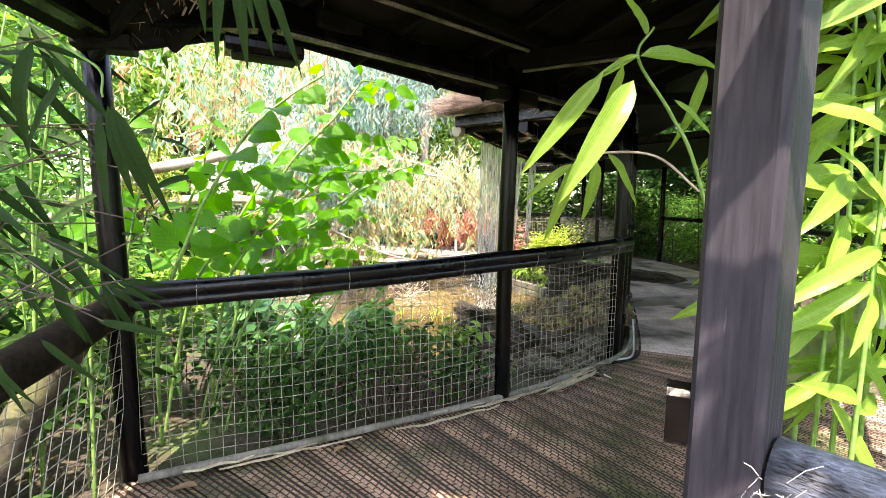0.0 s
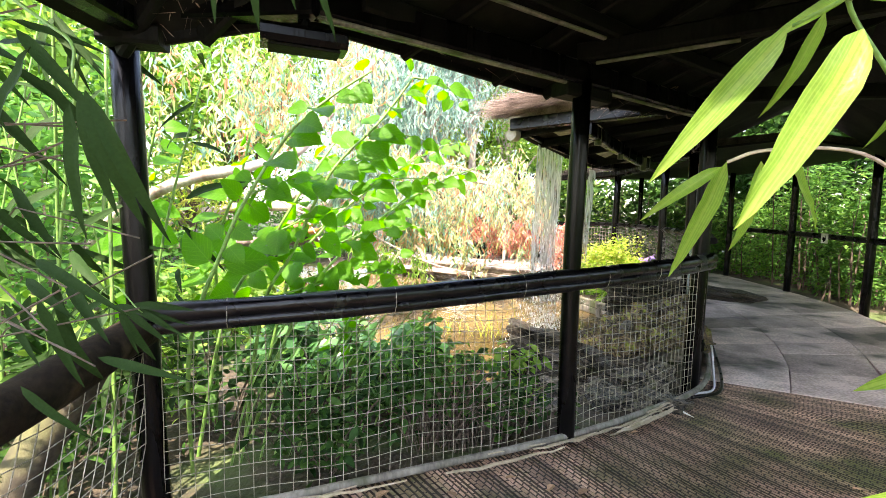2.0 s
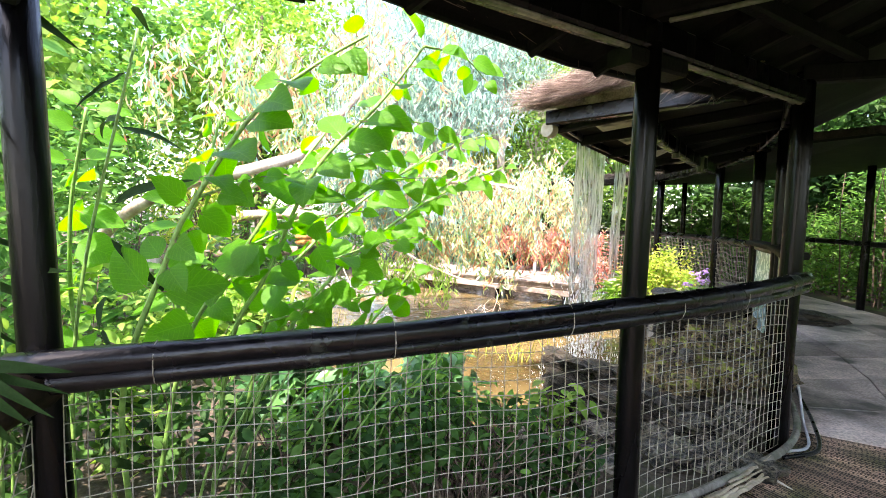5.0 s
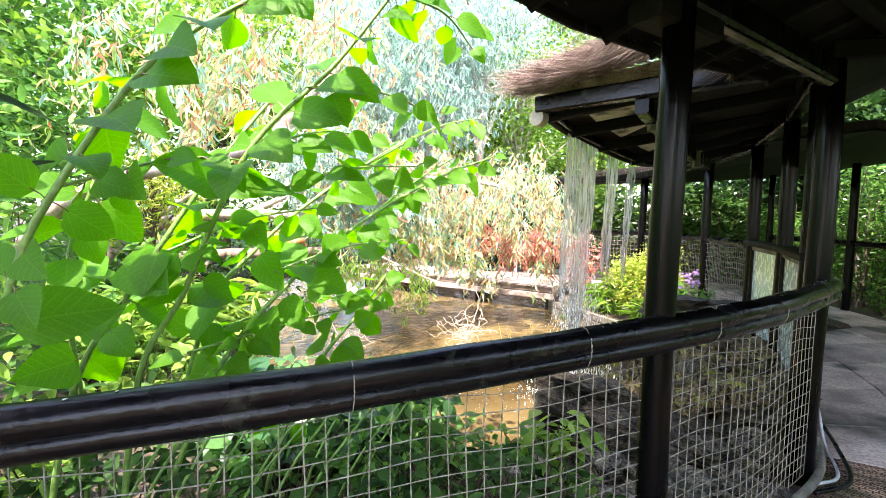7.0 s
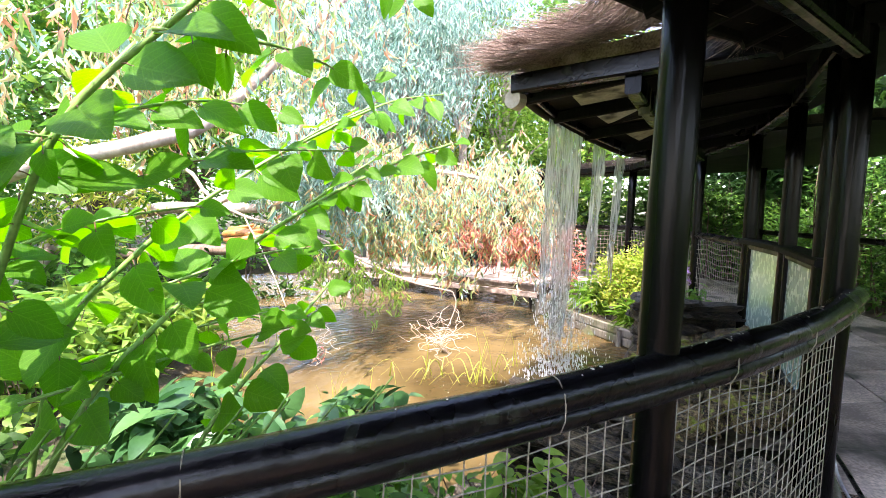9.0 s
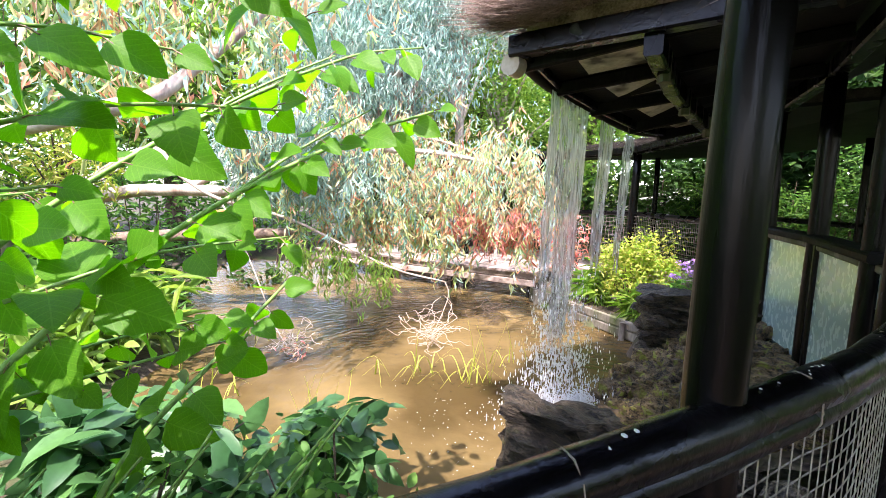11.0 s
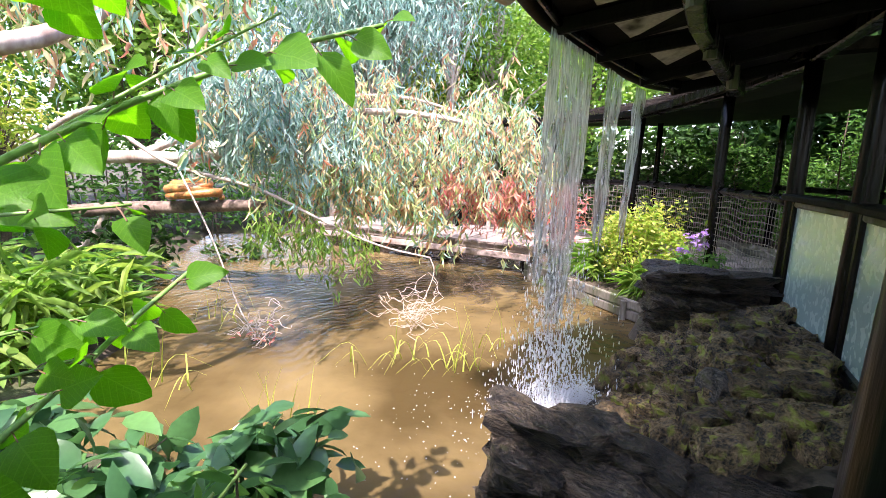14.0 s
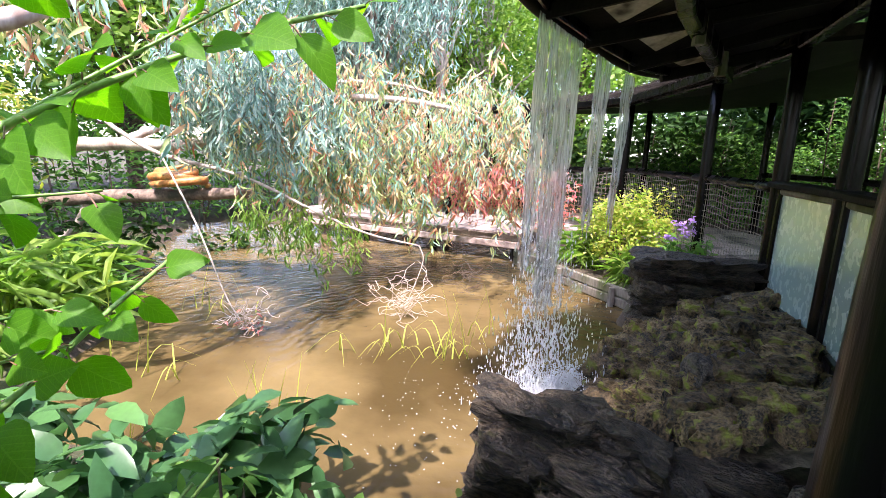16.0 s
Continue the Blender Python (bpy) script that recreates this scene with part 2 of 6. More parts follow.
LEAF = {
    # across, along, up; a folded leaf of few faces
    "ovate": (np.array([(0, 0, 0), (-.30, .22, .05), (0, .25, 0), (.30, .22, .05), (-.36, .45, .06), (0, .5, 0.01), (.36, .45, .06), (-.22, .75, .02), (0, .77, -.02), (.22, .75, .02), (0, 1, -.10)]),
              [(0, 2, 1), (0, 3, 2), (1, 2, 5), (1, 5, 4), (2, 3, 6), (2, 6, 5), (4, 5, 8), (4, 8, 7), (5, 6, 9), (5, 9, 8), (7, 8, 10), (8, 9, 10)]),
    "lance": (np.array([(0, 0, 0), (-.5, .3, .08), (0, .3, 0), (.5, .3, .08), (-.35, .65, .02), (0, .65, -.05), (.35, .65, .02), (0, 1, -.2)]),
              [(0, 2, 1), (0, 3, 2), (1, 2, 5), (1, 5, 4), (2, 3, 6), (2, 6, 5), (4, 5, 7), (5, 6, 7)]),
    "small": (np.array([(0, 0, 0), (-.5, .5, .1), (.5, .5, .1), (0, 1, -.05)]), [(0, 2, 1), (1, 2, 3)]),
}


def leaves(name, kind, place, along, normal, length, width, material, parent=None):
    """Many leaves as one mesh: arrays of places, directions, normals, lengths and widths."""
    t, f = LEAF[kind]
    f = np.array(f)
    place, along, normal = (np.asarray(a, dtype=float) for a in (place, along, normal))
    n = len(place)
    along = along / np.linalg.norm(along, axis=1, keepdims=True)
    side = np.cross(along, normal)
    side /= np.linalg.norm(side, axis=1, keepdims=True) + 1e-9
    nor = np.cross(side, along)
    length, width = np.broadcast_to(length, n), np.broadcast_to(width, n)
    v = (place[:, None] + side[:, None] * (t[None, :, 0:1] * width[:, None, None]) + along[:, None] * (t[None, :, 1:2] * length[:, None, None])
         + nor[:, None] * (t[None, :, 2:3] * length[:, None, None]))
    p = f[None] + (np.arange(n) * len(t))[:, None, None]
    return raw_mesh(name, v.reshape(-1, 3), p.reshape(-1, 3), 3, material, parent, True)

# ---- plan ----
WATER = -0.25
POST_A, POST_B, POST_C = (-1.57, 2.24), (0.447, 3.25), (1.66, 4.30)
POST_E, POST_G, POST_D, POST_F = (2.30, 5.70), (2.58, 6.72), (2.84, 8.4), (2.74, 10.9)
INNER = [(-1.15, -3.0), (-1.25, -1.0), (-1.38, 0.7), (-1.60, 2.20), (-0.55, 2.72), (0.47, 3.28), (1.15, 3.74), (1.70, 4.25), (2.05, 5.0), (2.32, 5.70),
         (2.60, 6.74), (2.86, 8.4), (2.88, 9.7), (2.76, 10.9), (2.0, 12.3), (0.0, 13.0), (-3.0, 13.4)]
OUTER = [(0.95, -3.0), (0.88, -1.0), (0.80, 0.5), (0.86, 1.05), (1.55, 1.55), (2.35, 2.2), (3.1, 3.0), (3.85, 4.0), (4.55, 5.1), (5.1, 6.2),
         (5.62, 7.8), (5.78, 9.0), (5.80, 10.4), (5.70, 12.2), (4.3, 14.2), (0.8, 15.2), (-3.0, 15.6)]
POND = [(-2.7, 5.35), (-3.0, 6.8), (-4.6, 9.2), (-6.0, 13.0), (1.4, 13.0), (0.9, 9.6), (1.92, 7.85), (1.45, 6.8), (0.95, 6.0), (0.5, 4.9), (-0.2, 4.6), (-1.2, 4.9)]


def pond_gap(x, y):
    """Distance to the pond's edge, negative inside."""
    inside, best = False, 1e9
    for i in range(len(POND)):
        (ax, ay), (bx, by) = POND[i], POND[i - 1]
        if (ay > y) != (by > y) and x < (bx - ax) * (y - ay) / (by - ay) + ax:
            inside = not inside
        t = max(0, min(1, ((x - ax) * (bx - ax) + (y - ay) * (by - ay)) / ((bx - ax) ** 2 + (by - ay) ** 2)))
        best = min(best, math.hypot(x - ax - t * (bx - ax), y - ay - t * (by - ay)))
    return -best if inside else best


def ground_at(x, y):
    g = pond_gap(x, y)
    if g < 0:
        return WATER - 0.08 + max(-0.55, g * 0.9)
    bank = WATER + 0.02 + min(g, 1.0) * 0.14
    if x > 1.0 and y > 7.4:
        bank = -0.06
    bank += 0.05 * noise.noise((x * 1.3, y * 1.3, 0)) * min(1, g * 3)
    far = max(0.0, math.hypot(x, y - 6) - 9)
    return min(bank, -0.06) + min(1.2, far * 0.05)


# ground: one sheet, fine round the pond and coarse to the horizon
xs = [-900, -300, -120, -60, -35, -22, -15] + [-11 + 0.22 * i for i in range(95)] + [10.5, 14, 20, 32, 60, 120, 300, 900]
ys = [-900, -300, -120, -60, -30, -15, -8, -4] + [-2 + 0.22 * i for i in range(86)] + [18, 21, 26, 34, 50, 80, 160, 400, 900]
gv = [(x, y, ground_at(x, y)) for y in ys for x in xs]
gf = [(j * len(xs) + i, j * len(xs) + i + 1, (j + 1) * len(xs) + i + 1, (j + 1) * len(xs) + i) for j in range(len(ys) - 1) for i in range(len(xs) - 1)]
tagged(mesh_of("ground", gv, gf, SOIL, smooth=True), "damp brown soil bank with moss and litter", "ground", kind="structure")

# water: murky brown, ripples spreading from the fall
wm, n, l, p = nodes_of("murky_pond_water")
co = n.new("ShaderNodeTexCoord")
n1, n2 = n.new("ShaderNodeTexNoise"), n.new("ShaderNodeTexNoise")
wv = n.new("ShaderNodeTexWave")
wv.wave_type, wv.rings_direction = "RINGS", "SPHERICAL"
mpw = n.new("ShaderNodeMapping")
mpw.inputs["Location"].default_value = (-0.65, -5.9, 0)
l.new(co.outputs["Object"], mpw.inputs[0])
l.new(mpw.outputs[0], wv.inputs["Vector"])
wv.inputs["Scale"].default_value, wv.inputs["Distortion"].default_value, wv.inputs["Detail"].default_value = 2.2, 14.0, 4
n1.inputs["Scale"].default_value, n1.inputs["Detail"].default_value = 0.9, 6
n2.inputs["Scale"].default_value, n2.inputs["Detail"].default_value = 9, 3
for q in (n1, n2):
    l.new(co.outputs["Object"], q.inputs["Vector"])
wr = n.new("ShaderNodeValToRGB")
wr.color_ramp.elements[0].position, wr.color_ramp.elements[1].position = 0.35, 0.65
wr.color_ramp.elements[0].color, wr.color_ramp.elements[1].color = (0.055, 0.037, 0.014, 1), (0.16, 0.115, 0.048, 1)
l.new(n1.outputs["Fac"], wr.inputs[0])
l.new(wr.outputs[0], p.inputs["Base Color"])
p.inputs["Roughness"].default_value = 0.12
p.inputs["Specular IOR Level"].default_value = 0.22
p.inputs["IOR"].default_value = 1.33
b1, b2 = n.new("ShaderNodeBump"), n.new("ShaderNodeBump")
b1.inputs["Strength"].default_value, b1.inputs["Distance"].default_value = 0.18, 0.012
b2.inputs["Strength"].default_value, b2.inputs["Distance"].default_value = 0.45, 0.016
l.new(wv.outputs["Fac"], b1.inputs["Height"])
l.new(n2.outputs["Fac"], b2.inputs["Height"])
l.new(b1.outputs[0], b2.inputs["Normal"])
l.new(b2.outputs[0], p.inputs["Normal"])
tagged(mesh_of("water", [(-9, 4.2, WATER), (2.4, 4.2, WATER), (2.4, 14, WATER), (-9, 14, WATER)], [(0, 1, 2, 3)], wm), "murky brown pond water with soft ripples", "water", kind="structure")

# ---- deck ----


DECK_OUT = OUTER[:3] + [(0.83, 0.75), (0.90, 1.08), (1.55, 1.55), (2.35, 2.2), (3.2, 3.12)] + OUTER[8:]


def deck_at(s, outer=OUTER):
    """Inner and outer edge of the deck at s, counted in points of the plan."""
    i = min(int(s), len(INNER) - 2)
    t = s - i
    a = Vector((*INNER[i], 0)).lerp(Vector((*INNER[i + 1], 0)), t)
    b = Vector((*outer[i], 0)).lerp(Vector((*outer[i + 1], 0)), t)
    return a, b


floor = thing("floor", (0, 0, 0), "ribbed brown deck boards with wire grip and moss", "floor", kind="structure")
PAVING = surface("worn_grey_paving", (0.32, 0.25, 0.22), (0.66, 0.53, 0.47), 3, 0.55, 0.5, 45, vary="object", rough2=0.8, stain=(0.1, 0.09, 0.075), spot=1.5, depth=0.006, spread=0.09)

# ---- walkway posts, rails and netting ----


def round_post(place, z0, z1, radius, seed, label="black-stained round timber post with worn streaks", group="walkway posts", material=None):
    e = thing("walkway_post", (*place, z0), label, "post", group)
    h = z1 - z0
    pts = [(0.006 * math.sin(seed + k), 0.006 * math.cos(seed * 2 + k), h * k / 6) for k in range(7)]
    mesh_of("shaft", *tube(pts, [radius * (1.04 - 0.06 * k / 6) for k in range(7)], 14, 0.025, seed), material or BLACK, e, smooth=True)
    mesh_of("foot_collar", *tube([(0, 0, 0), (0, 0, 0.05)], [radius * 1.12, radius * 1.05], 12, 0.03, seed + 5), BLACK, e)
    return e


PAINTED = surface("scratched_black_paint", (0.024, 0.022, 0.027), (0.055, 0.05, 0.062), 6, 0.36, 0.5, 80, stretch=(1, 1, 0.1), rough2=0.55, stain=(0.2, 0.2, 0.2), spot=28, amount=0.7, spec=0.07)


def square_post(place, z0, z1, side, seed, turn, label, group="walkway posts"):
    e = thing("walkway_post", (*place, z0), label, "post", group)
    d = Vector((math.cos(turn), math.sin(turn), 0))
    mesh_of("shaft", *beam((0, 0, 0), (0, 0, z1 - z0), side, side, 0.014, up=d), PAINTED, e)
    return e


CEIL = 2.24
round_post(POST_A, -0.1, CEIL, 0.058, 1, "black-stained round timber post at the fence corner").rotation_euler = (0, -0.042, 0)
round_post(POST_B, -0.1, CEIL, 0.055, 2)
round_post(POST_C, -0.1, 2.35, 0.062, 3)
round_post((1.84, 4.66), -0.1, 2.35, 0.055, 4)
round_post(POST_E, -0.1, 2.3, 0.06, 5)
round_post(POST_G, -0.1, 2.3, 0.06, 6)
round_post(POST_D, -0.1, 2.3, 0.06, 7)
round_post(POST_F, -0.1, 2.3, 0.07, 8)
square_post((0.56, 0.84), -0.1, 2.25, 0.125, 9, 0.665, "square black-painted post, scratched and sun-flecked, with cobwebs")
for k, q in enumerate([(2.5, 2.15), (3.95, 4.0), (5.1, 5.9), (5.64, 7.8), (5.78, 9.85), (5.70, 12.0)]):
    round_post(q, -0.1, 2.46 if k > 2 else 2.25, 0.06, 20 + k, "black-stained post of the outer rail")
for k, q in enumerate([(1.6, 12.4), (-0.3, 12.9), (-2.4, 13.2), (4.2, 13.9), (1.6, 15.1), (-1.0, 15.4)]):
    round_post(q, -0.1, 2.3 if k < 3 else 2.46, 0.06, 40 + k, "black-stained post of the far covered walk")


def handrail(name, points, radius, label, material=BLACKRAIL, seed=0, sides=12, category="handrail"):
    c = curve_through(points, 8)
    r = [radius * (1 + 0.04 * math.sin(i * 0.9 + seed)) for i in range(len(c))]
    return tagged(mesh_of(name, *tube(c, r, sides, 0.02, seed), material, smooth=True), label, category)


RAIL = 1.05
hr = thing("handrail", (0.45, 3.24, RAIL), "glossy black-painted timber handrail of two round poles, scuffed on top", "handrail")
LINE = [(-1.61, 2.13, 0.945), (-0.56, 2.67, 0.98), (0.425, 3.205, 1.033), (1.095, 3.67, 1.058), (1.77, 4.32, 1.076)]
for name, dz, rad in (("top_pole", 0.022, 0.047), ("lower_pole", -0.036, 0.036)):
    c = [q + Vector((0, 0, dz)) - hr.location for q in curve_through(LINE, 12)]
    mesh_of(name, *tube(c, [rad * (1 + 0.04 * math.sin(i * 0.9)) for i in range(len(c))], 12, 0.025, 3), BLACKRAIL, hr, smooth=True)
for k in range(6):
    q = curve_through(LINE, 12)[4 + 8 * k] - hr.location
    mesh_of("wire_tie", *tube([q + Vector((0.46 * 0.05 * math.cos(a), -0.88 * 0.05 * math.cos(a), 0.073 * math.sin(a) - 0.002)) for a in [0.6 * i for i in range(12)]], 0.0018, 4), NET, hr)
handrail("handrail", [(-1.58, 2.20, 0.90), (-1.47, 1.5, 0.83), (-1.40, 0.7, 0.77), (-1.3, -0.4, 0.77)], 0.08, "thick brown bark-covered log rail by the bamboo", surface("brown_bark", (0.006, 0.0045, 0.003), (0.026, 0.018, 0.011), 7, 0.85, 0.9, 40, stain=(0.06, 0.043, 0.026), spot=5, amount=0.62, spec=0.1), 3)
handrail("handrail", [(0.605, 0.79, 0.965), (0.95, 0.36, 0.95), (1.3, -0.3, 0.95)], 0.058, "cracked blue-black painted log rail", surface("cracked_blue_black_paint", (0.004, 0.004, 0.006), (0.16, 0.18, 0.24), 6, 0.4, 1.0, 60, stretch=(1, 1, 6), rough2=0.6, depth=0.02), 5)
handrail("handrail", [(2.5, 2.13, 1.05), (3.95, 4.0, 1.08), (5.1, 5.9, 1.1), (5.64, 7.8, 1.12), (5.78, 9.85, 1.14), (5.7, 12.0, 1.15)], 0.05, "dark weathered outer rail with a small sign", BLACK, 6, 8)
# edging at the foot of the net
handrail("kerb_log", [(-1.50, 2.16, 0.03), (-0.55, 2.66, 0.03), (0.46, 3.22, 0.035), (1.12, 3.70, 0.035), (1.72, 4.24, 0.04), (2.1, 4.98, 0.04), (2.30, 5.68, 0.04)], 0.022, "pale split cane edging along the deck", GREYWOOD, 7, 7, "edging")


def netting(p_line, z0, z1, cell, radius, label, lean=0.0, near=False):
    """Square-meshed cord net stretched along a line in the plan, sagging a little."""
    c = curve_through([(*q, 0) for q in p_line], 14)
    run = [0.0]
    for a, b in zip(c, c[1:]):
        run.append(run[-1] + (b - a).length)
    total = run[-1]

    def at(s):
        s = max(0, min(total, s))
        for i in range(len(c) - 1):
            if s <= run[i + 1]:
                return c[i].lerp(c[i + 1], (s - run[i]) / (run[i + 1] - run[i]))
        return c[-1]
    nu, nv = int(total / cell), int((z1 - z0) / cell)
    grid = [[None] * (nv + 1) for _ in range(nu + 1)]
    for i in range(nu + 1):
        for j in range(nv + 1):
            sag = 0.012 * noise.noise((i * 0.23, j * 0.31, total))
            q = at(total * i / nu + lean * cell * (j - nv / 2) + 0.012 * noise.noise((i * 0.3, j * 0.2, 5.0)))
            grid[i][j] = Vector((q.x, q.y, z0 + (z1 - z0) * j / nv + sag + 0.012 * math.sin(i * 0.4)))
    wires = [tube([grid[i][j] for j in range(nv + 1)], radius, 3) for i in range(nu + 1)]
    wires += [tube([grid[i][j] for i in range(nu + 1)], radius, 3) for j in range(nv + 1)]
    e = thing("fence_netting", (p_line[0][0], p_line[0][1], z0), label, "netting", "net panels")
    if near:
        for v, f in wires:
            mesh_of("cord", [q - e.location for q in v], f, NET, e)
    else:
        v, f = join(*wires)
        tagged(mesh_of("mesh", [q - e.location for q in v], f, NET, e), kind="stuff")
    return e


netting([(-1.52, 2.22), (-0.57, 2.70), (0.40, 3.25)], 0.0, 0.95, 0.062, 0.0023, "grey cord netting stretched below the black handrail", 0.0, True)
netting([(0.48, 3.29), (1.08, 3.74), (1.63, 4.24)], 0.0, 1.0, 0.062, 0.0023, "grey cord netting stretched below the black handrail", 0.0, True)
netting([(-1.30, -0.2), (-1.40, 0.9), (-1.54, 2.14)], 0.0, 0.8, 0.062, 0.0023, "grey cord netting below the log rail", 0.35, True)
netting([(2.62, 6.82), (2.83, 8.35)], 0.2, 1.15, 0.06, 0.003, "pale cord netting of the far fence")
netting([(2.85, 8.45), (2.87, 9.7), (2.74, 10.85)], 0.2, 1.15, 0.06, 0.003, "pale cord netting of the far fence")
netting([(2.68, 10.95), (1.6, 12.35)], 0.2, 1.1, 0.08, 0.003, "pale cord netting of the far fence")
handrail("handrail", [(2.58, 6.72, 1.2), (2.84, 8.4, 1.2), (2.87, 9.7, 1.2), (2.74, 10.9, 1.2), (1.6, 12.4, 1.15), (-0.3, 12.9, 1.1), (-2.4, 13.2, 1.1)], 0.045, "blue-black square rail of the far fence", BLACK, 9, 4)

# ---- roof ----


def strip(a, b, thick):
    """A slab between two rows of points of equal count."""
    nn = len(a)
    v = [Vector(q) for q in a] + [Vector(q) for q in b]
    v += [q + Vector((0, 0, thick)) for q in v]
    f = []
    for i in range(nn - 1):
        f += [(i, i + 1, nn + i + 1, nn + i)[::-1], (2 * nn + i, 2 * nn + i + 1, 3 * nn + i + 1, 3 * nn + i), (i, i + 1, 2 * nn + i + 1, 2 * nn + i), (nn + i, nn + i + 1, 3 * nn + i + 1, 3 * nn + i)[::-1]]
    f += [(0, nn, 3 * nn, 2 * nn), (nn - 1, 2 * nn - 1, 4 * nn - 1, 3 * nn - 1)[::-1]]
    return v, f


def off(a, b, d):
    """Point a moved d metres away from b."""
    a, b = Vector((*a, 0)), Vector((*b, 0))
    return a + (a - b).normalized() * d


RIDGE = 3.0
eave_in = [off(INNER[i], OUTER[i], 0.30) + Vector((0, 0, 2.2)) for i in range(0, 3)]
eave_in += [Vector(q) for q in ((-1.64, 2.20, 2.11), (-0.92, 2.34, 2.26), (0.12, 3.50, 2.27), (0.70, 3.98, 2.28), (1.34, 4.36, 2.29))]
ridge = [Vector(((INNER[i][0] + OUTER[i][0]) / 2, (INNER[i][1] + OUTER[i][1]) / 2, RIDGE)) for i in range(0, 8)]
eave_out = [off(OUTER[i], INNER[i], 0.06 if i < 4 else 0.35) + Vector((0, 0, 2.14)) for i in range(0, 8)]
# unseen roof strip, shaped to keep sun off the deck but not the post
SHADE_LAP = [[ridge[2], ridge[3]], [Vector((0.72, 0.76, 2.2)), eave_out[3]]]
cv, cf = join(strip(eave_in[1:], ridge[1:], 0.03), strip(*SHADE_LAP, 0.03), strip(ridge[3:], eave_out[3:], 0.03))
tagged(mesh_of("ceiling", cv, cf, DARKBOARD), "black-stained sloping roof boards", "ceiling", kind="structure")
# second roof, past the corner: deep eave over the rocks
TIP = Vector((0.18, 5.14, 2.30))
eave2 = [TIP + Vector((0, 0, 0.0)), Vector((0.46, 5.76, 2.27)), Vector((0.84, 6.14, 2.18)), Vector((1.30, 6.52, 2.08)), Vector((1.72, 6.95, 2.10))]
plate2 = [Vector((1.55, 4.35, 2.45)), Vector((1.95, 5.1, 2.45)), Vector((2.30, 5.85, 2.42)), Vector((2.55, 6.4, 2.4)), Vector((2.85, 7.15, 2.35))]
ridge2 = [Vector((2.8, 4.15, 3.15)), Vector((3.35, 5.05, 3.1)), Vector((3.78, 6.0, 3.05)), Vector((4.0, 6.6, 3.05)), Vector((4.3, 7.5, 3.05))]
out2 = [off(OUTER[7], INNER[7], 0.4), off(OUTER[8], INNER[8], 0.4), off(OUTER[9], INNER[9], 0.4), Vector((5.65, 7.0, 0)), Vector((6.05, 7.9, 0))]
out2 = [q + Vector((0, 0, 2.16)) for q in out2]
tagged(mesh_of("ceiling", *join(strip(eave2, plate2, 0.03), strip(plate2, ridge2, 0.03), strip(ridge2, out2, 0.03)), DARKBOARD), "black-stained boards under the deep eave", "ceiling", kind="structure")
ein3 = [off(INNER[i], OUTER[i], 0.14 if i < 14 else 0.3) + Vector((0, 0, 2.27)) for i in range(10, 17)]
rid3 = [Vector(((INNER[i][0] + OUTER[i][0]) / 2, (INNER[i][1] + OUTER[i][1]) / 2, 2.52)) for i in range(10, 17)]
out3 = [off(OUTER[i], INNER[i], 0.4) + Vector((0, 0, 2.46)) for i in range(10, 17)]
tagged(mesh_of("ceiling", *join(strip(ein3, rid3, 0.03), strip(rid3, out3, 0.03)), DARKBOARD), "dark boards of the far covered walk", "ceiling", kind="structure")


def timber(name, p0, p1, w, h, label, material=BLACK, category="beam", group="roof timbers"):
    p0, p1 = Vector(p0), Vector(p1)
    v, f = beam((0, 0, 0), p1 - p0, w, h)
    ob = mesh_of(name, v, f, material)
    ob.location = p0
    return tagged(ob, label, category, group)


# wall plates over the posts
CORNER = (-0.80, 2.22)
for a, b in ((POST_A, CORNER), (CORNER, POST_B), (POST_B, POST_C)):
    timber("wall_plate", (*a, 2.275), (*b, 2.275), 0.10, 0.13, "black-stained beam over the posts")
timber("wall_plate", (POST_A[0] + 0.02, POST_A[1] + 0.02, 2.2), (-1.30, -0.9, 2.2), 0.1, 0.13, "black-stained beam over the posts")


def world_part(name, vf, material, parent, label="", smooth=False):
    """A part built in world coordinates, set under its thing."""
    base = Vector((0, 0, 0))
    top = parent
    while top:
        base += Vector(top.location)
        top = top.parent
    return mesh_of(name, [Vector(v) - base for v in vf[0]], vf[1], material, parent, label, smooth)


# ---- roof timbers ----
# near-black all over; no edge is paler than the rest
GREYBLACK = surface("near_black_timber", (0.002, 0.0018, 0.0016), (0.010, 0.009, 0.008), 6, 0.5, 0.5, 60, stretch=(1, 1, 0.3), rough2=0.8, spec=0.12)
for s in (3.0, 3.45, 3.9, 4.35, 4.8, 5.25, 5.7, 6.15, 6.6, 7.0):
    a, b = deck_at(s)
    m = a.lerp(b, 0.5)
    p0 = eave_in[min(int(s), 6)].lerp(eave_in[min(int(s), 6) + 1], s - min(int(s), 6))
    timber("rafter", (p0.x, p0.y, p0.z - 0.02), (m.x, m.y, 2.95), 0.05, 0.09, "dark rafter of the walkway roof", GREYBLACK, "rafter", "rafters")
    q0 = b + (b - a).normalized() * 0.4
    timber("rafter", (q0.x, q0.y, 2.11), (m.x, m.y, 2.95), 0.05, 0.09, "dark rafter of the walkway roof", GREYBLACK, "rafter", "rafters")
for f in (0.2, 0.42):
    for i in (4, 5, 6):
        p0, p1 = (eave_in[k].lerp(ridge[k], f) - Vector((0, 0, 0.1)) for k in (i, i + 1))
        timber("purlin", p0, p1, 0.07, 0.09, "black purlin of the walkway roof", GREYBLACK, "beam")
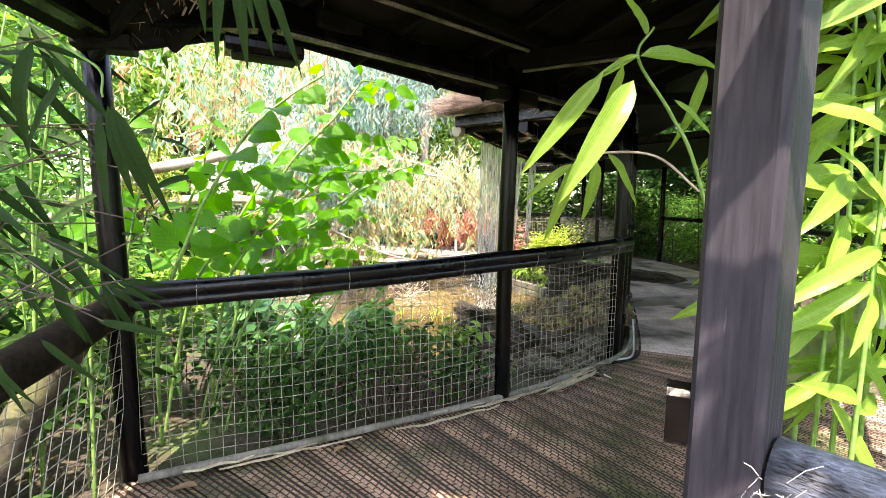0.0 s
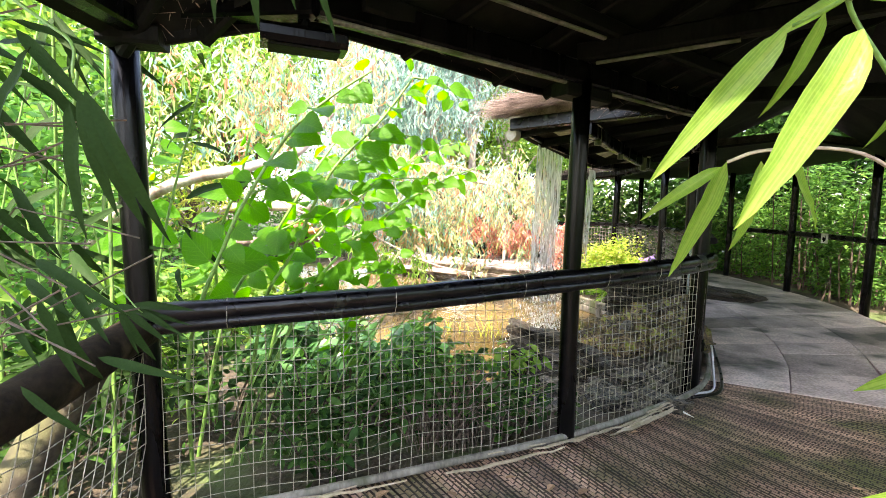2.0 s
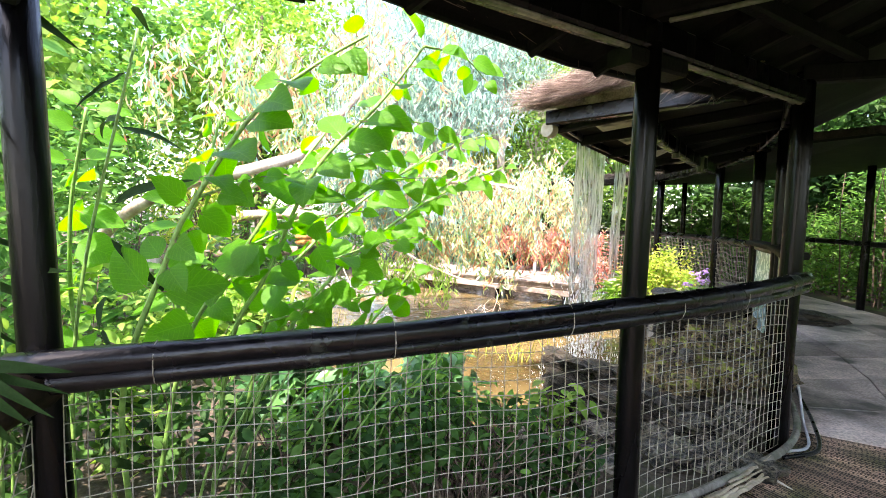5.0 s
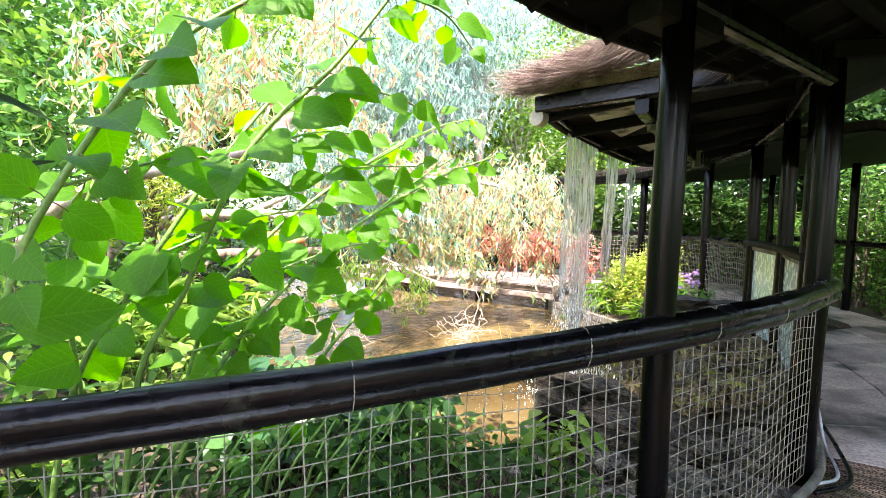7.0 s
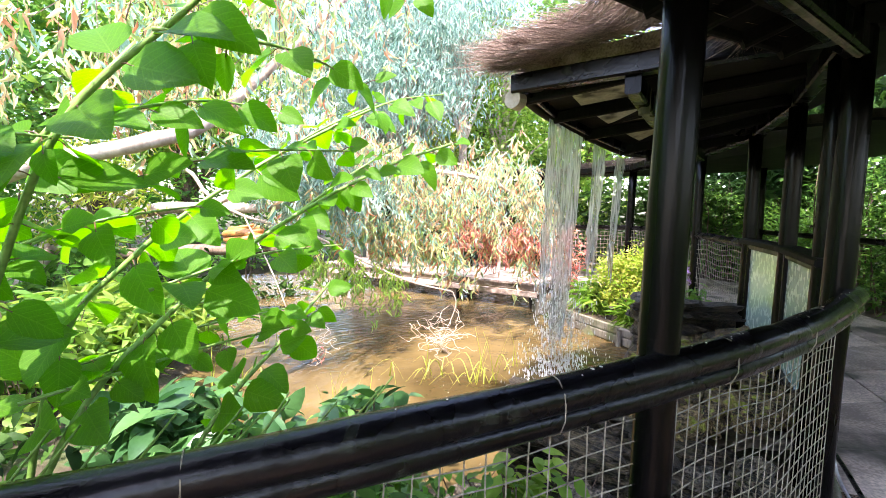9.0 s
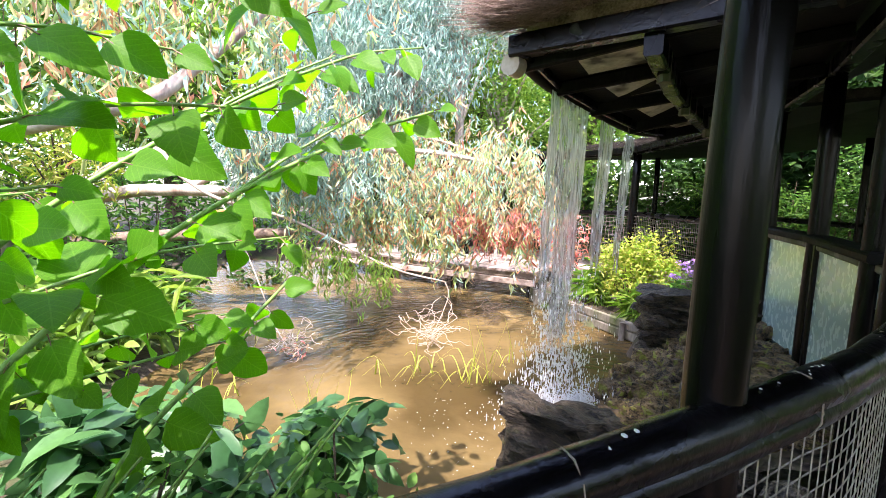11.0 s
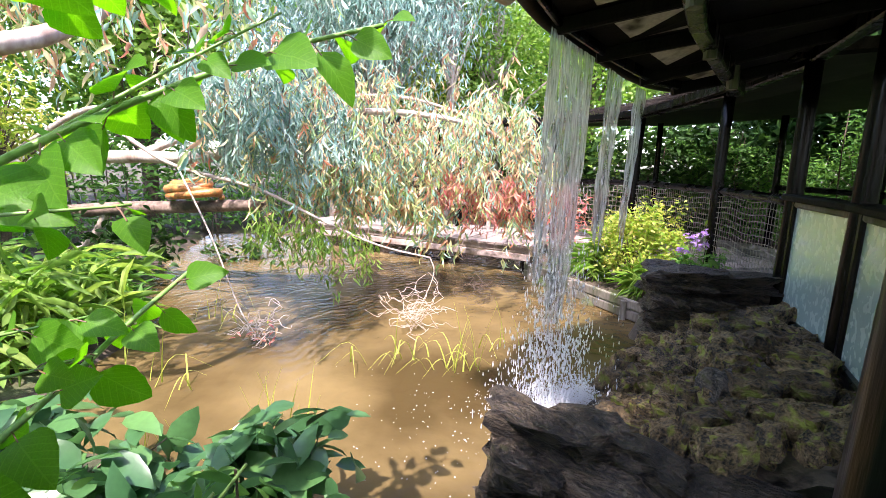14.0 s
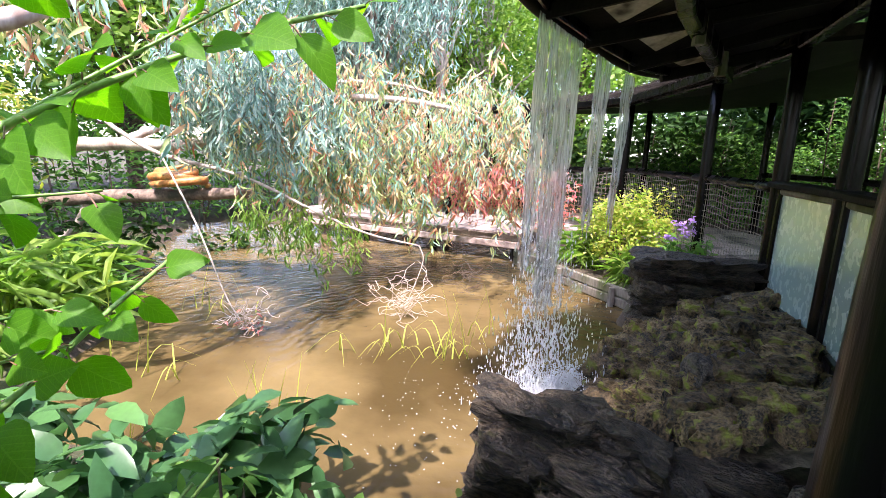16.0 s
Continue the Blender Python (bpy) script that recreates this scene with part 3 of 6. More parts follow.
# fascia at the edge of the first roof
for i in range(3, 7):
    timber("fascia_board", eave_in[i] + Vector((0, 0, 0.01)), eave_in[i + 1] + Vector((0, 0, 0.01)), 0.035, 0.08, "dark fascia board under the thatch", GREYBLACK, "fascia")
for q in (POST_A, POST_B, POST_C):
    i = {POST_A: 3, POST_B: 5, POST_C: 7}[q]
    o = Vector((*OUTER[i], 0))
    a = Vector((*q, 0))
    d = (o - a).normalized()
    timber("tie_beam", (a.x - d.x * 0.02, a.y - d.y * 0.02, 2.395), (o.x, o.y, 2.395), 0.09, 0.11, "black tie beam across the walkway", GREYBLACK)
# corbel block under the plate at the second post
timber("corbel", (0.31, 3.17, 2.17), (0.62, 3.42, 2.17), 0.13, 0.08, "chamfered dark corbel block on a post head", GREYBLACK, "bracket")
timber("corbel", (-1.68, 2.15, 2.135), (-1.46, 2.22, 2.135), 0.13, 0.08, "chamfered dark corbel block on a post head", GREYBLACK, "bracket")

# added pale strips that stand in for light on the beams' lower edges
for p0, p1 in (((-0.74, 2.22, 2.2), (0.40, 3.19, 2.2)), ((-0.62, 2.08, 2.40), (0.52, 3.02, 2.40)), ((0.52, 3.20, 2.325), (1.15, 2.87, 2.33)), ((1.60, 4.22, 2.2), (0.56, 3.33, 2.2))):
    timber("batten", p0, p1, 0.026, 0.018, "thin pale strip standing in for a lit lower beam edge", GREYWOOD, "batten", "battens")

# floodlight housing below the eave
fl = thing("flood_lamp", (-0.86, 2.24, 2.13), "unlit black flood lamp box below the eave", "lamp")
wood_ax = Vector((0.88, 0.46, 0))
mesh_of("housing", *beam(-wood_ax * 0.17 + Vector((0, 0, 0.0)), wood_ax * 0.17, 0.16, 0.07, 0.02), BLACK, fl)
mesh_of("glass_front", *beam(-wood_ax * 0.14 + Vector((0, 0, -0.043)), wood_ax * 0.14 + Vector((0, 0, -0.043)), 0.11, 0.012, 0.003), GREYBLACK, fl)
mesh_of("bracket", *beam((0, 0, 0.03), (0, 0, 0.12), 0.05, 0.02, 0.004), BLACK, fl)

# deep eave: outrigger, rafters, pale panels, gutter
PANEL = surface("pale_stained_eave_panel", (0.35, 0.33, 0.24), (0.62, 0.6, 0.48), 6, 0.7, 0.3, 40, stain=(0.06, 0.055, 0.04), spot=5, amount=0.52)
timber("outrigger_beam", (1.66, 4.32, 2.36), TIP + Vector((-0.05, 0.02, 0.02)), 0.10, 0.12, "black log beam with a shiny blue-black cut end", BLACKRAIL)
timber("wall_plate", (*POST_C, 2.38), (*POST_E, 2.36), 0.1, 0.12, "black-stained beam over the posts")
timber("wall_plate", (*POST_E, 2.36), (*POST_G, 2.3), 0.1, 0.12, "black-stained beam over the posts")
timber("wall_plate", (*POST_G, 2.28), (*POST_D, 2.3), 0.1, 0.12, "black-stained beam over the posts")
timber("wall_plate", (*POST_D, 2.3), (*POST_F, 2.3), 0.1, 0.12, "black-stained beam over the posts")
timber("wall_plate", (*POST_F, 2.3), (1.6, 12.4, 2.3), 0.1, 0.12, "black-stained beam over the posts")


def along(row, t):
    k = t * (len(row) - 1)
    i = min(int(k), len(row) - 2)
    return row[i].lerp(row[i + 1], k - i)


for k in range(5):
    t = 0.04 + k * 0.22
    p0, p1 = along(eave2, t), along(plate2, t)
    timber("rafter", p0 + Vector((0, 0, -0.045)), p1 + Vector((0, 0, -0.045)), 0.05, 0.09, "dark rafter under the deep eave", GREYBLACK, "rafter", "rafters")
for k in range(4):
    t0, t1 = 0.075 + k * 0.22, 0.225 + k * 0.22
    # outer row pale, inner row in the dark roof-board colour
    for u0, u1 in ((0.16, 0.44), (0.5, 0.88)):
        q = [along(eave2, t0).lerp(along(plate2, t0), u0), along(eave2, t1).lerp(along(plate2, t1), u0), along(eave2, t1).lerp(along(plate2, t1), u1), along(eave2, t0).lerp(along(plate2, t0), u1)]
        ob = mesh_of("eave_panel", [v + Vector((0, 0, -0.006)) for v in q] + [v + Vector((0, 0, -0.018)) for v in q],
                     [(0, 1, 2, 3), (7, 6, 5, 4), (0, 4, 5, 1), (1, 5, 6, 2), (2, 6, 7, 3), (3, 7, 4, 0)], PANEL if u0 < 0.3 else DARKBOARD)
        tagged(ob, "pale mould-stained panel between rafters" if u0 < 0.3 else "dark panel between rafters", "panel", "eave panels")
mid2 = [along(eave2, t).lerp(along(plate2, t), 0.45) + Vector((0, 0, -0.13)) for t in (0.0, 0.3, 0.6, 0.95)]
for a, b in zip(mid2, mid2[1:]):
    timber("purlin", a, b, 0.09, 0.13, "black purlin beneath the rafters", BLACK)
for t in (0.12, 0.42, 0.72):
    a = along(eave2, t).lerp(along(plate2, t), 0.45)
    timber("hanger_block", a + Vector((0.02, 0, -0.08)), a + Vector((0.02, 0, -0.24)), 0.06, 0.07, "short grey timber block bolted to a purlin", GREYWOOD, "block")
tagged(mesh_of("gutter", *tube(curve_through([e + Vector((-0.03, 0.03, -0.01)) for e in eave2], 6), 0.04, 12), DARKBOARD, smooth=True), "dark round gutter pipe along the eave", "gutter")
tagged(mesh_of("pipe_cap", *tube([TIP + Vector((-0.06, 0.0, -0.075)), TIP + Vector((-0.01, 0.07, -0.075))], [0.062, 0.064], 14), surface("buff_plastic", (0.35, 0.28, 0.2), (0.5, 0.42, 0.32), 8, 0.5, 0.2, 40), smooth=False), "buff rounded cap on the gutter end", "pipe cap")

for a, b in zip(eave2, eave2[1:]):
    timber("fascia_board", a + Vector((0.03, -0.03, 0.0)), b + Vector((0.03, -0.03, 0.0)), 0.035, 0.1, "black fascia board behind the gutter", BLACK, "fascia")

# ---- thatch ----


def thatch_slab(name, rows, label, thick=0.22):
    return tagged(mesh_of(name, *join(*[strip([v + Vector((0, 0, 0.034)) for v in a], [v + Vector((0, 0, 0.034)) for v in b], thick) for a, b in zip(rows, rows[1:])]), THATCH), label, "thatch")


thatch_slab("thatch_roof", [eave_in[1:], ridge[1:]], "brown straw thatch over the walkway")
thatch_slab("thatch_roof", [ridge[3:], eave_out[3:]], "brown straw thatch on the outer slope of the walkway")
thatch_slab("thatch_roof", [[v.lerp(w, 0.02) for v, w in zip(eave2, plate2)], plate2, ridge2, out2], "pinkish-brown straw thatch over the deep eave", 0.1)
thatch_slab("thatch_roof", SHADE_LAP, "unseen thatch lap, added to keep sun off the deck")
# far thatch and fringe: straw in a much darker colour
DARKTHATCH = surface("dark_thatch", (0.012, 0.01, 0.008), (0.06, 0.05, 0.042), 8, 0.95, 0.8, 80, vary="island", spec=0.1)
thatch_slab("thatch_roof", [ein3[:4], rid3[:4], out3[:4]], "dark thatch of the far covered walk", 0.09).data.materials[0] = DARKTHATCH


def straw(name, line, count, reach, drop, lift, label, seed):
    """Straw ends sticking out and down along a line."""
    rng = random.Random(seed)
    c = curve_through(line, 10)
    v, f = [], []
    for _ in range(count):
        k = rng.random() * (len(c) - 1)
        i = int(k)
        p = c[i].lerp(c[min(i + 1, len(c) - 1)], k - i) + Vector((rng.uniform(-.03, .03), rng.uniform(-.03, .03), rng.uniform(0, lift)))
        d = Vector(reach) * rng.uniform(0.5, 1.2) + Vector((rng.gauss(0, .1), rng.gauss(0, .1), -drop * rng.uniform(0.4, 1.2)))
        u = Vector((rng.gauss(0, 1), rng.gauss(0, 1), rng.gauss(0, 1))).normalized() * rng.uniform(0.003, 0.007)
        w = d.normalized().cross(u)
        b = p - d * 0.5
        k = len(v)
        v += [b + u, b - u * 0.5 + w * 0.8, b - u * 0.5 - w * 0.8, p + d]
        f += [(k, k + 1, k + 3), (k + 1, k + 2, k + 3), (k + 2, k, k + 3)]
    return tagged(mesh_of(name, v, f, THATCH), label, "straw", kind="stuff")


straw("straw_fringe", [e + Vector((0, 0, 0.04)) for e in eave_in[3:8]], 2600, (-0.06, 0.12, 0), 0.09, 0.2, "ragged straw ends along the eave", 1)
straw("straw_fringe", [TIP + Vector((-0.08, -0.06, 0.10)), Vector((0.75, 4.62, 2.5)), Vector((1.6, 4.18, 2.66))], 9000, (-0.26, -0.2, 0), 0.1, 0.15, "ragged pinkish straw ends over the outrigger", 2)
straw("straw_fringe", [e + Vector((0, 0, 0.08)) for e in eave2], 1500, (-0.1, 0.04, 0), 0.03, 0.18, "ragged straw ends along the deep eave", 3)
for a, b in zip(ein3, ein3[1:6]):
    timber("fascia_board", a + Vector((-0.05, -0.03, 0.05)), b + Vector((-0.05, -0.03, 0.05)), 0.03, 0.1, "black fascia board of the far covered walk", BLACK, "fascia")
straw("straw_fringe", [e + Vector((0, 0, 0.12)) for e in ein3[:5]], 3000, (-0.14, -0.02, 0), 0.06, 0.1, "ragged dark straw ends along the far eave", 4).data.materials[0] = DARKTHATCH

# ---- glass weir screens between the far posts ----
gm, n, l, p = nodes_of("wet_hazy_glass")
p.inputs["Base Color"].default_value = (0.42, 0.58, 0.57, 1)
p.inputs["Transmission Weight"].default_value = 0.35
p.inputs["Roughness"].default_value = 0.16
nz = n.new("ShaderNodeTexNoise")
nz.inputs["Scale"].default_value = 14
mr = n.new("ShaderNodeMapRange")
mr.inputs["To Min"].default_value, mr.inputs["To Max"].default_value = 0.05, 0.45
l.new(nz.outputs["Fac"], mr.inputs[0])
l.new(mr.outputs[0], p.inputs["Roughness"])
for a, b in (((1.80, 4.52), POST_E), (POST_E, POST_G)):
    a3, b3 = Vector((*a, 0)), Vector((*b, 0))
    d = (b3 - a3).normalized()
    sc = thing("glass_screen", a3 + Vector((0, 0, 0.3)), "hazy wet glass screen in a black timber frame", "glass screen", "glass screens")
    q0, q1 = a3.lerp(b3, 0.05), a3.lerp(b3, 0.93)
    world_part("pane", beam(q0 + Vector((0, 0, 0.74)), q1 + Vector((0, 0, 0.74)), 0.008, 0.84, 0.001), gm, sc, "hazy greenish glass")
    world_part("ledge", beam(a3 + Vector((0, 0, 1.23)), b3 + Vector((0, 0, 1.23)), 0.17, 0.05), GREYBLACK, sc, "mossy dark timber ledge")
    world_part("top_rail", beam(a3 + Vector((0, 0, 1.18)), b3 + Vector((0, 0, 1.18)), 0.05, 0.05), GREYWOOD, sc)
    world_part("sill", beam(a3 + Vector((0, 0, 0.29)), b3 + Vector((0, 0, 0.29)), 0.09, 0.08), BLACK, sc)
    world_part("upright", beam(b3 - d * 0.09 + Vector((0, 0, 0.27)), b3 - d * 0.09 + Vector((0, 0, 1.2)), 0.06, 0.06, up=d), BLACK, sc)

# ---- rocks ----
# ledge rock: its paler tone stands in for glints on wet stone
DARKROCK = surface("wet_black_rock", (0.0015, 0.0012, 0.001), (0.085, 0.066, 0.043), 2.6, 0.25, 1.0, 14, spec=0.4, rough2=0.8, vary="object", depth=0.09, stretch=(1, 1, 1.6), stain=(0.07, 0.075, 0.02), spot=1.8, amount=0.6, spread=0.085)
LEDGES = [stone("ledge_shape", (1, 1, 1), DARKROCK, 23 + k) for k in range(7)]
STONES = [stone("stone_shape", (1, 1, 1), ROCK, 3 + k) for k in range(7)]
MOSSY = [stone("mossy_stone_shape", (1, 1, 1), MOSS, 13 + k) for k in range(7)]


def lay(parent, shapes, k, place, size, turn, name="stone", tilt=(0, 0)):
    ob = new(name, shapes[k % len(shapes)])
    ob.parent = parent
    ob.matrix_local = Matrix.Translation(Vector(place) - Vector(parent.location)) @ Euler((tilt[0], tilt[1], turn)).to_matrix().to_4x4() @ Matrix.Diagonal((*size, 1))
    return ob


rng = random.Random(5)
nw = thing("rock_wall", (0.8, 4.6, -0.3), "dark stratified rock wall, wet and craggy, at the water", "rock")
p0, p1 = Vector((0.24, 4.86, 0)), Vector((2.0, 4.56, 0))
d = (p1 - p0).normalized()
ang = math.atan2(d.y, d.x)
for layer in range(9):
    z = -0.5 + layer * 0.094
    s = -0.06 + 0.05 * abs(layer - 5) * rng.random()
    while s < (p1 - p0).length:
        w = rng.uniform(0.14, 0.42)
        q = p0 + d * (s + w / 2) + Vector((-d.y, d.x, 0)) * (rng.uniform(-0.19, 0.08) - 0.016 * (8 - layer))
        drop = 0.55 * (s / 1.8)
        lay(nw, LEDGES, rng.randrange(7), (q.x, q.y, z - drop * layer / 8), (w * 1.1, rng.uniform(0.2, 0.34), rng.uniform(0.085, 0.14)), ang + rng.uniform(-.4, .4), "rock_slab", (rng.uniform(-.15, .15), 0.27 * layer / 8 + rng.uniform(-.1, .1)))
        s += w * 0.8
fw = thing("rock_wall", (2.2, 7.0, -0.1), "dark stacked rock wall with a long top stone", "rock")
p0, p1 = Vector((1.62, 6.98, 0)), Vector((2.62, 6.9, 0))
d = (p1 - p0).normalized()
ang = math.atan2(d.y, d.x)
for layer in range(8):
    z = -0.25 + layer * 0.11
    s = 0.0 + (0.04 * rng.random())
    while s < (p1 - p0).length - 0.05:
        w = rng.uniform(0.2, 0.42) if layer < 7 else rng.uniform(0.4, 0.9)
        q = p0 + d * (s + w / 2) + Vector((-d.y, d.x, 0)) * (rng.uniform(-0.05, 0.04) - 0.02 * (7 - layer))
        zz = z - 0.2 * max(0, (s - 0.3)) * (layer / 7)
        lay(fw, LEDGES, rng.randrange(7), (q.x, q.y, zz), (w * 1.12, rng.uniform(0.28, 0.4), rng.uniform(0.12, 0.16)), ang + rng.uniform(-.15, .15), "rock_slab", (rng.uniform(-.1, .1), rng.uniform(-.06, .06)))
        s += w * 0.9
sl = thing("rock_cascade", (1.4, 5.8, -0.2), "moss-covered stones stepping down to the pond", "rocks")


def slope_at(u, v):
    """u from the water to the glass, v from the near wall to the far one."""
    near = Vector((0.62, 4.95, -0.22)).lerp(Vector((1.95, 4.75, 0.22)), u)
    far = Vector((1.45, 6.75, -0.22)).lerp(Vector((2.55, 6.75, 0.24)), u)
    mid = Vector((1.0, 6.0, -0.24)).lerp(Vector((2.30, 5.75, 0.26)), u)
    q = near.lerp(mid, v * 2) if v < 0.5 else mid.lerp(far, v * 2 - 1)
    q.z += 0.08 * math.sin(u * math.pi)
    return q


gv = [slope_at(i / 12, j / 16) + Vector((0, 0, -0.13 + 0.05 * noise.noise((i * .6, j * .6, 3)))) for j in range(17) for i in range(13)]
world_part("bed", (gv, [(j * 13 + i, j * 13 + i + 1, (j + 1) * 13 + i + 1, (j + 1) * 13 + i) for j in range(16) for i in range(12)]), ROCK, sl, smooth=True)
for j in range(14):
    for i in range(9):
        u, v = (i + rng.uniform(0.15, 0.85)) / 9, (j + rng.uniform(0.15, 0.85)) / 14
        q = slope_at(u, v)
        w = rng.uniform(0.11, 0.2)
        lay(sl, MOSSY if rng.random() < 0.94 else STONES, rng.randrange(7), (q.x, q.y, q.z + rng.uniform(-0.03, 0.09)), (w * 1.2, w * rng.uniform(0.75, 1.05), w * rng.uniform(0.75, 1.2)), rng.uniform(0, 3), "mossy_stone", (rng.uniform(-.25, .25), rng.uniform(-.25, .25)))
bk = thing("boulders", (0.3, 3.9, -0.3), "grey boulders on the bank behind the net", "rocks")
for k in range(26):
    q = Vector((rng.uniform(-0.4, 1.5), rng.uniform(3.75, 4.6), 0))
    lay(bk, STONES, k, (q.x, q.y, -0.2 + rng.uniform(-.06, .1) + max(0, q.x - 0.4) * 0.15), (rng.uniform(.15, .35), rng.uniform(.15, .3), rng.uniform(.1, .2)), rng.uniform(0, 3), "boulder")

# ---- retaining edge of the planting bed ----
rw = thing("retaining_edge", (1.5, 8.8, -0.4), "weathered plank edging of the planting bed", "edging")
for z, th in ((-0.31, 0.11), (-0.19, 0.11), (-0.07, 0.11)):
    world_part("plank", beam((1.93, 7.75, z), (0.86, 9.85, z), 0.045, th), GREYWOOD, rw)
for f in (0.1, 0.5, 0.9):
    q = Vector((1.90, 7.74, 0)).lerp(Vector((0.84, 9.84, 0)), f)
    world_part("stake", beam((q.x - 0.04, q.y, -0.6), (q.x - 0.04, q.y, -0.03), 0.06, 0.06), GREYWOOD, rw)

# ---- bridge over the far end ----
PINKWOOD = surface("sunbleached_bridge_planks", (0.22, 0.17, 0.15), (0.42, 0.34, 0.3), 5, 0.8, 0.5, 45, vary="object", stain=(0.12, 0.1, 0.08), spot=3)
br = thing("footbridge", (-0.6, 10.6, -0.6), "low weathered plank footbridge at the pond's end", "bridge")
b0, b1 = Vector((0.93, 9.95, 0.2)), Vector((-3.6, 12.2, 0.2))
bd = (b1 - b0).normalized()
bn = Vector((-bd.y, bd.x, 0)) * -1
for z in (0.14, 0.02):
    world_part("fascia_plank", beam(b0 + Vector((0, 0, z - 0.2)), b1 + Vector((0, 0, z - 0.2)), 0.05, 0.11), PINKWOOD, br)
k = 0.0
while k < (b1 - b0).length:
    q = b0 + bd * (k + 0.07) + Vector((0, 0, rng.uniform(-.005, .005)))
    world_part("plank", beam(q - bn * 0.06, q + bn * 1.3, 0.13, 0.035, 0.006), PINKWOOD, br)
    k += 0.145
for k in (0.1, 1.6, 3.1, 4.6):
    q = b0 + bd * k + bn * 0.1
    world_part("support_post", tube([(q.x, q.y, -0.8), (q.x, q.y, 0.16)], 0.07, 8), BLACK, br)
for k in (0.15, 1.3, 2.5, 3.7, 4.9):
    q = b0 + bd * k + bn * 1.25
    world_part("rail_post", beam((q.x, q.y, 0.2), (q.x, q.y, 1.15), 0.07, 0.07), PINKWOOD, br)
for z in (1.12, 0.7):
    world_part("rail", beam(b0 + bn * 1.25 + Vector((0, 0, z - 0.2)), b1 + bn * 1.25 + Vector((0, 0, z - 0.2)), 0.05, 0.09), GREYWOOD, br)

# ---- waterfall from the gutter ----
wf, n, l, p = nodes_of("falling_water")
p.inputs["Base Color"].default_value = (0.9, 0.95, 0.95, 1)
p.inputs["Roughness"].default_value = 0.2
p.inputs["Transmission Weight"].default_value = 0.3
p.inputs["IOR"].default_value = 1.33
tp = n.new("ShaderNodeBsdfTransparent")
mx = n.new("ShaderNodeMixShader")
co = n.new("ShaderNodeTexCoord")
mp = n.new("ShaderNodeMapping")
mp.inputs["Scale"].default_value = (60, 60, 5)
nz = n.new("ShaderNodeTexNoise")
nz.inputs["Scale"].default_value, nz.inputs["Detail"].default_value = 1.0, 3
l.new(co.outputs["Object"], mp.inputs[0])
l.new(mp.outputs[0], nz.inputs["Vector"])
mr = n.new("ShaderNodeMapRange")
mr.inputs["From Min"].default_value, mr.inputs["From Max"].default_value, mr.inputs["To Min"].default_value, mr.inputs["To Max"].default_value = 0.32, 0.68, 0.14, 0.8
l.new(nz.outputs["Fac"], mr.inputs[0])
l.new(mr.outputs[0], mx.inputs[0])
l.new(tp.outputs[0], mx.inputs[1])
l.new(p.outputs[0], mx.inputs[2])
l.new(mx.outputs[0], n["Material Output"].inputs[0])
fall = thing("waterfall", (0.7, 6.0, WATER), "thin white curtain of water falling from the eave", "waterfall")
lip = curve_through([(0.45, 5.70, 2.21), (0.64, 5.92, 2.16), (0.86, 6.12, 2.10), (1.08, 6.32, 2.03), (1.28, 6.48, 1.98)], 10)


def curtain(name, f0, f1, z_end, seed, parent):
    """A wavering sheet from the lip, with an uneven lower edge, thick as water."""
    nn, mm = max(4, int((f1 - f0) * 70)), 26
    v, f = [], []
    for side in (0, 1):
        for i in range(nn + 1):
            k = (f0 + (f1 - f0) * i / nn) * (len(lip) - 1)
            q = lip[int(k)].lerp(lip[min(int(k) + 1, len(lip) - 1)], k - int(k))
            low = z_end + 0.35 * noise.noise((i * 0.55, seed, 0)) + 0.12 * noise.noise((i * 1.9, seed, 4))
            for j in range(mm + 1):
                t = j / mm
                wob = 0.03 * t * noise.noise((i * 0.35, t * 5, seed)) + 0.016 * noise.noise((i * 0.9, t * 9, seed + 7))
                squeeze = (f0 + f1) / 2 - (f0 + (f1 - f0) * i / nn)
                v.append(Vector((q.x + squeeze * 0.35 * t * t * 0.9 + wob - 0.05 * t, q.y + squeeze * 0.2 * t * t + wob * 0.6 + 0.006 * side, q.z + (low - q.z) * t)))
    base = (nn + 1) * (mm + 1)
    for s in (0, base):
        for i in range(nn):
            for j in range(mm):
                a = s + i * (mm + 1) + j
                f.append((a, a + 1, a + mm + 2, a + mm + 1))
    return world_part(name, (v, f), wf, parent, smooth=True)


curtain("water_curtain", 0.0, 0.15, 0.75, 1, fall)
curtain("water_curtain", 0.13, 0.42, 0.35, 2, fall)
curtain("water_curtain", 0.56, 0.72, 0.95, 3, fall)
curtain("water_curtain", 0.86, 0.99, 0.95, 4, fall)
fm, n, l, p = nodes_of("white_water_drops")
p.inputs["Base Color"].default_value = (0.85, 0.88, 0.9, 1)
p.inputs["Roughness"].default_value = 0.15
p.inputs["Transmission Weight"].default_value = 0.25
octa = [(0, 0, 1.6), (0, 0, -1), (1, 0, 0), (-1, 0, 0), (0, 1, 0), (0, -1, 0)]
octf = [(0, 2, 4), (0, 4, 3), (0, 3, 5), (0, 5, 2), (1, 4, 2), (1, 3, 4), (1, 5, 3), (1, 2, 5)]
v, f = [], []
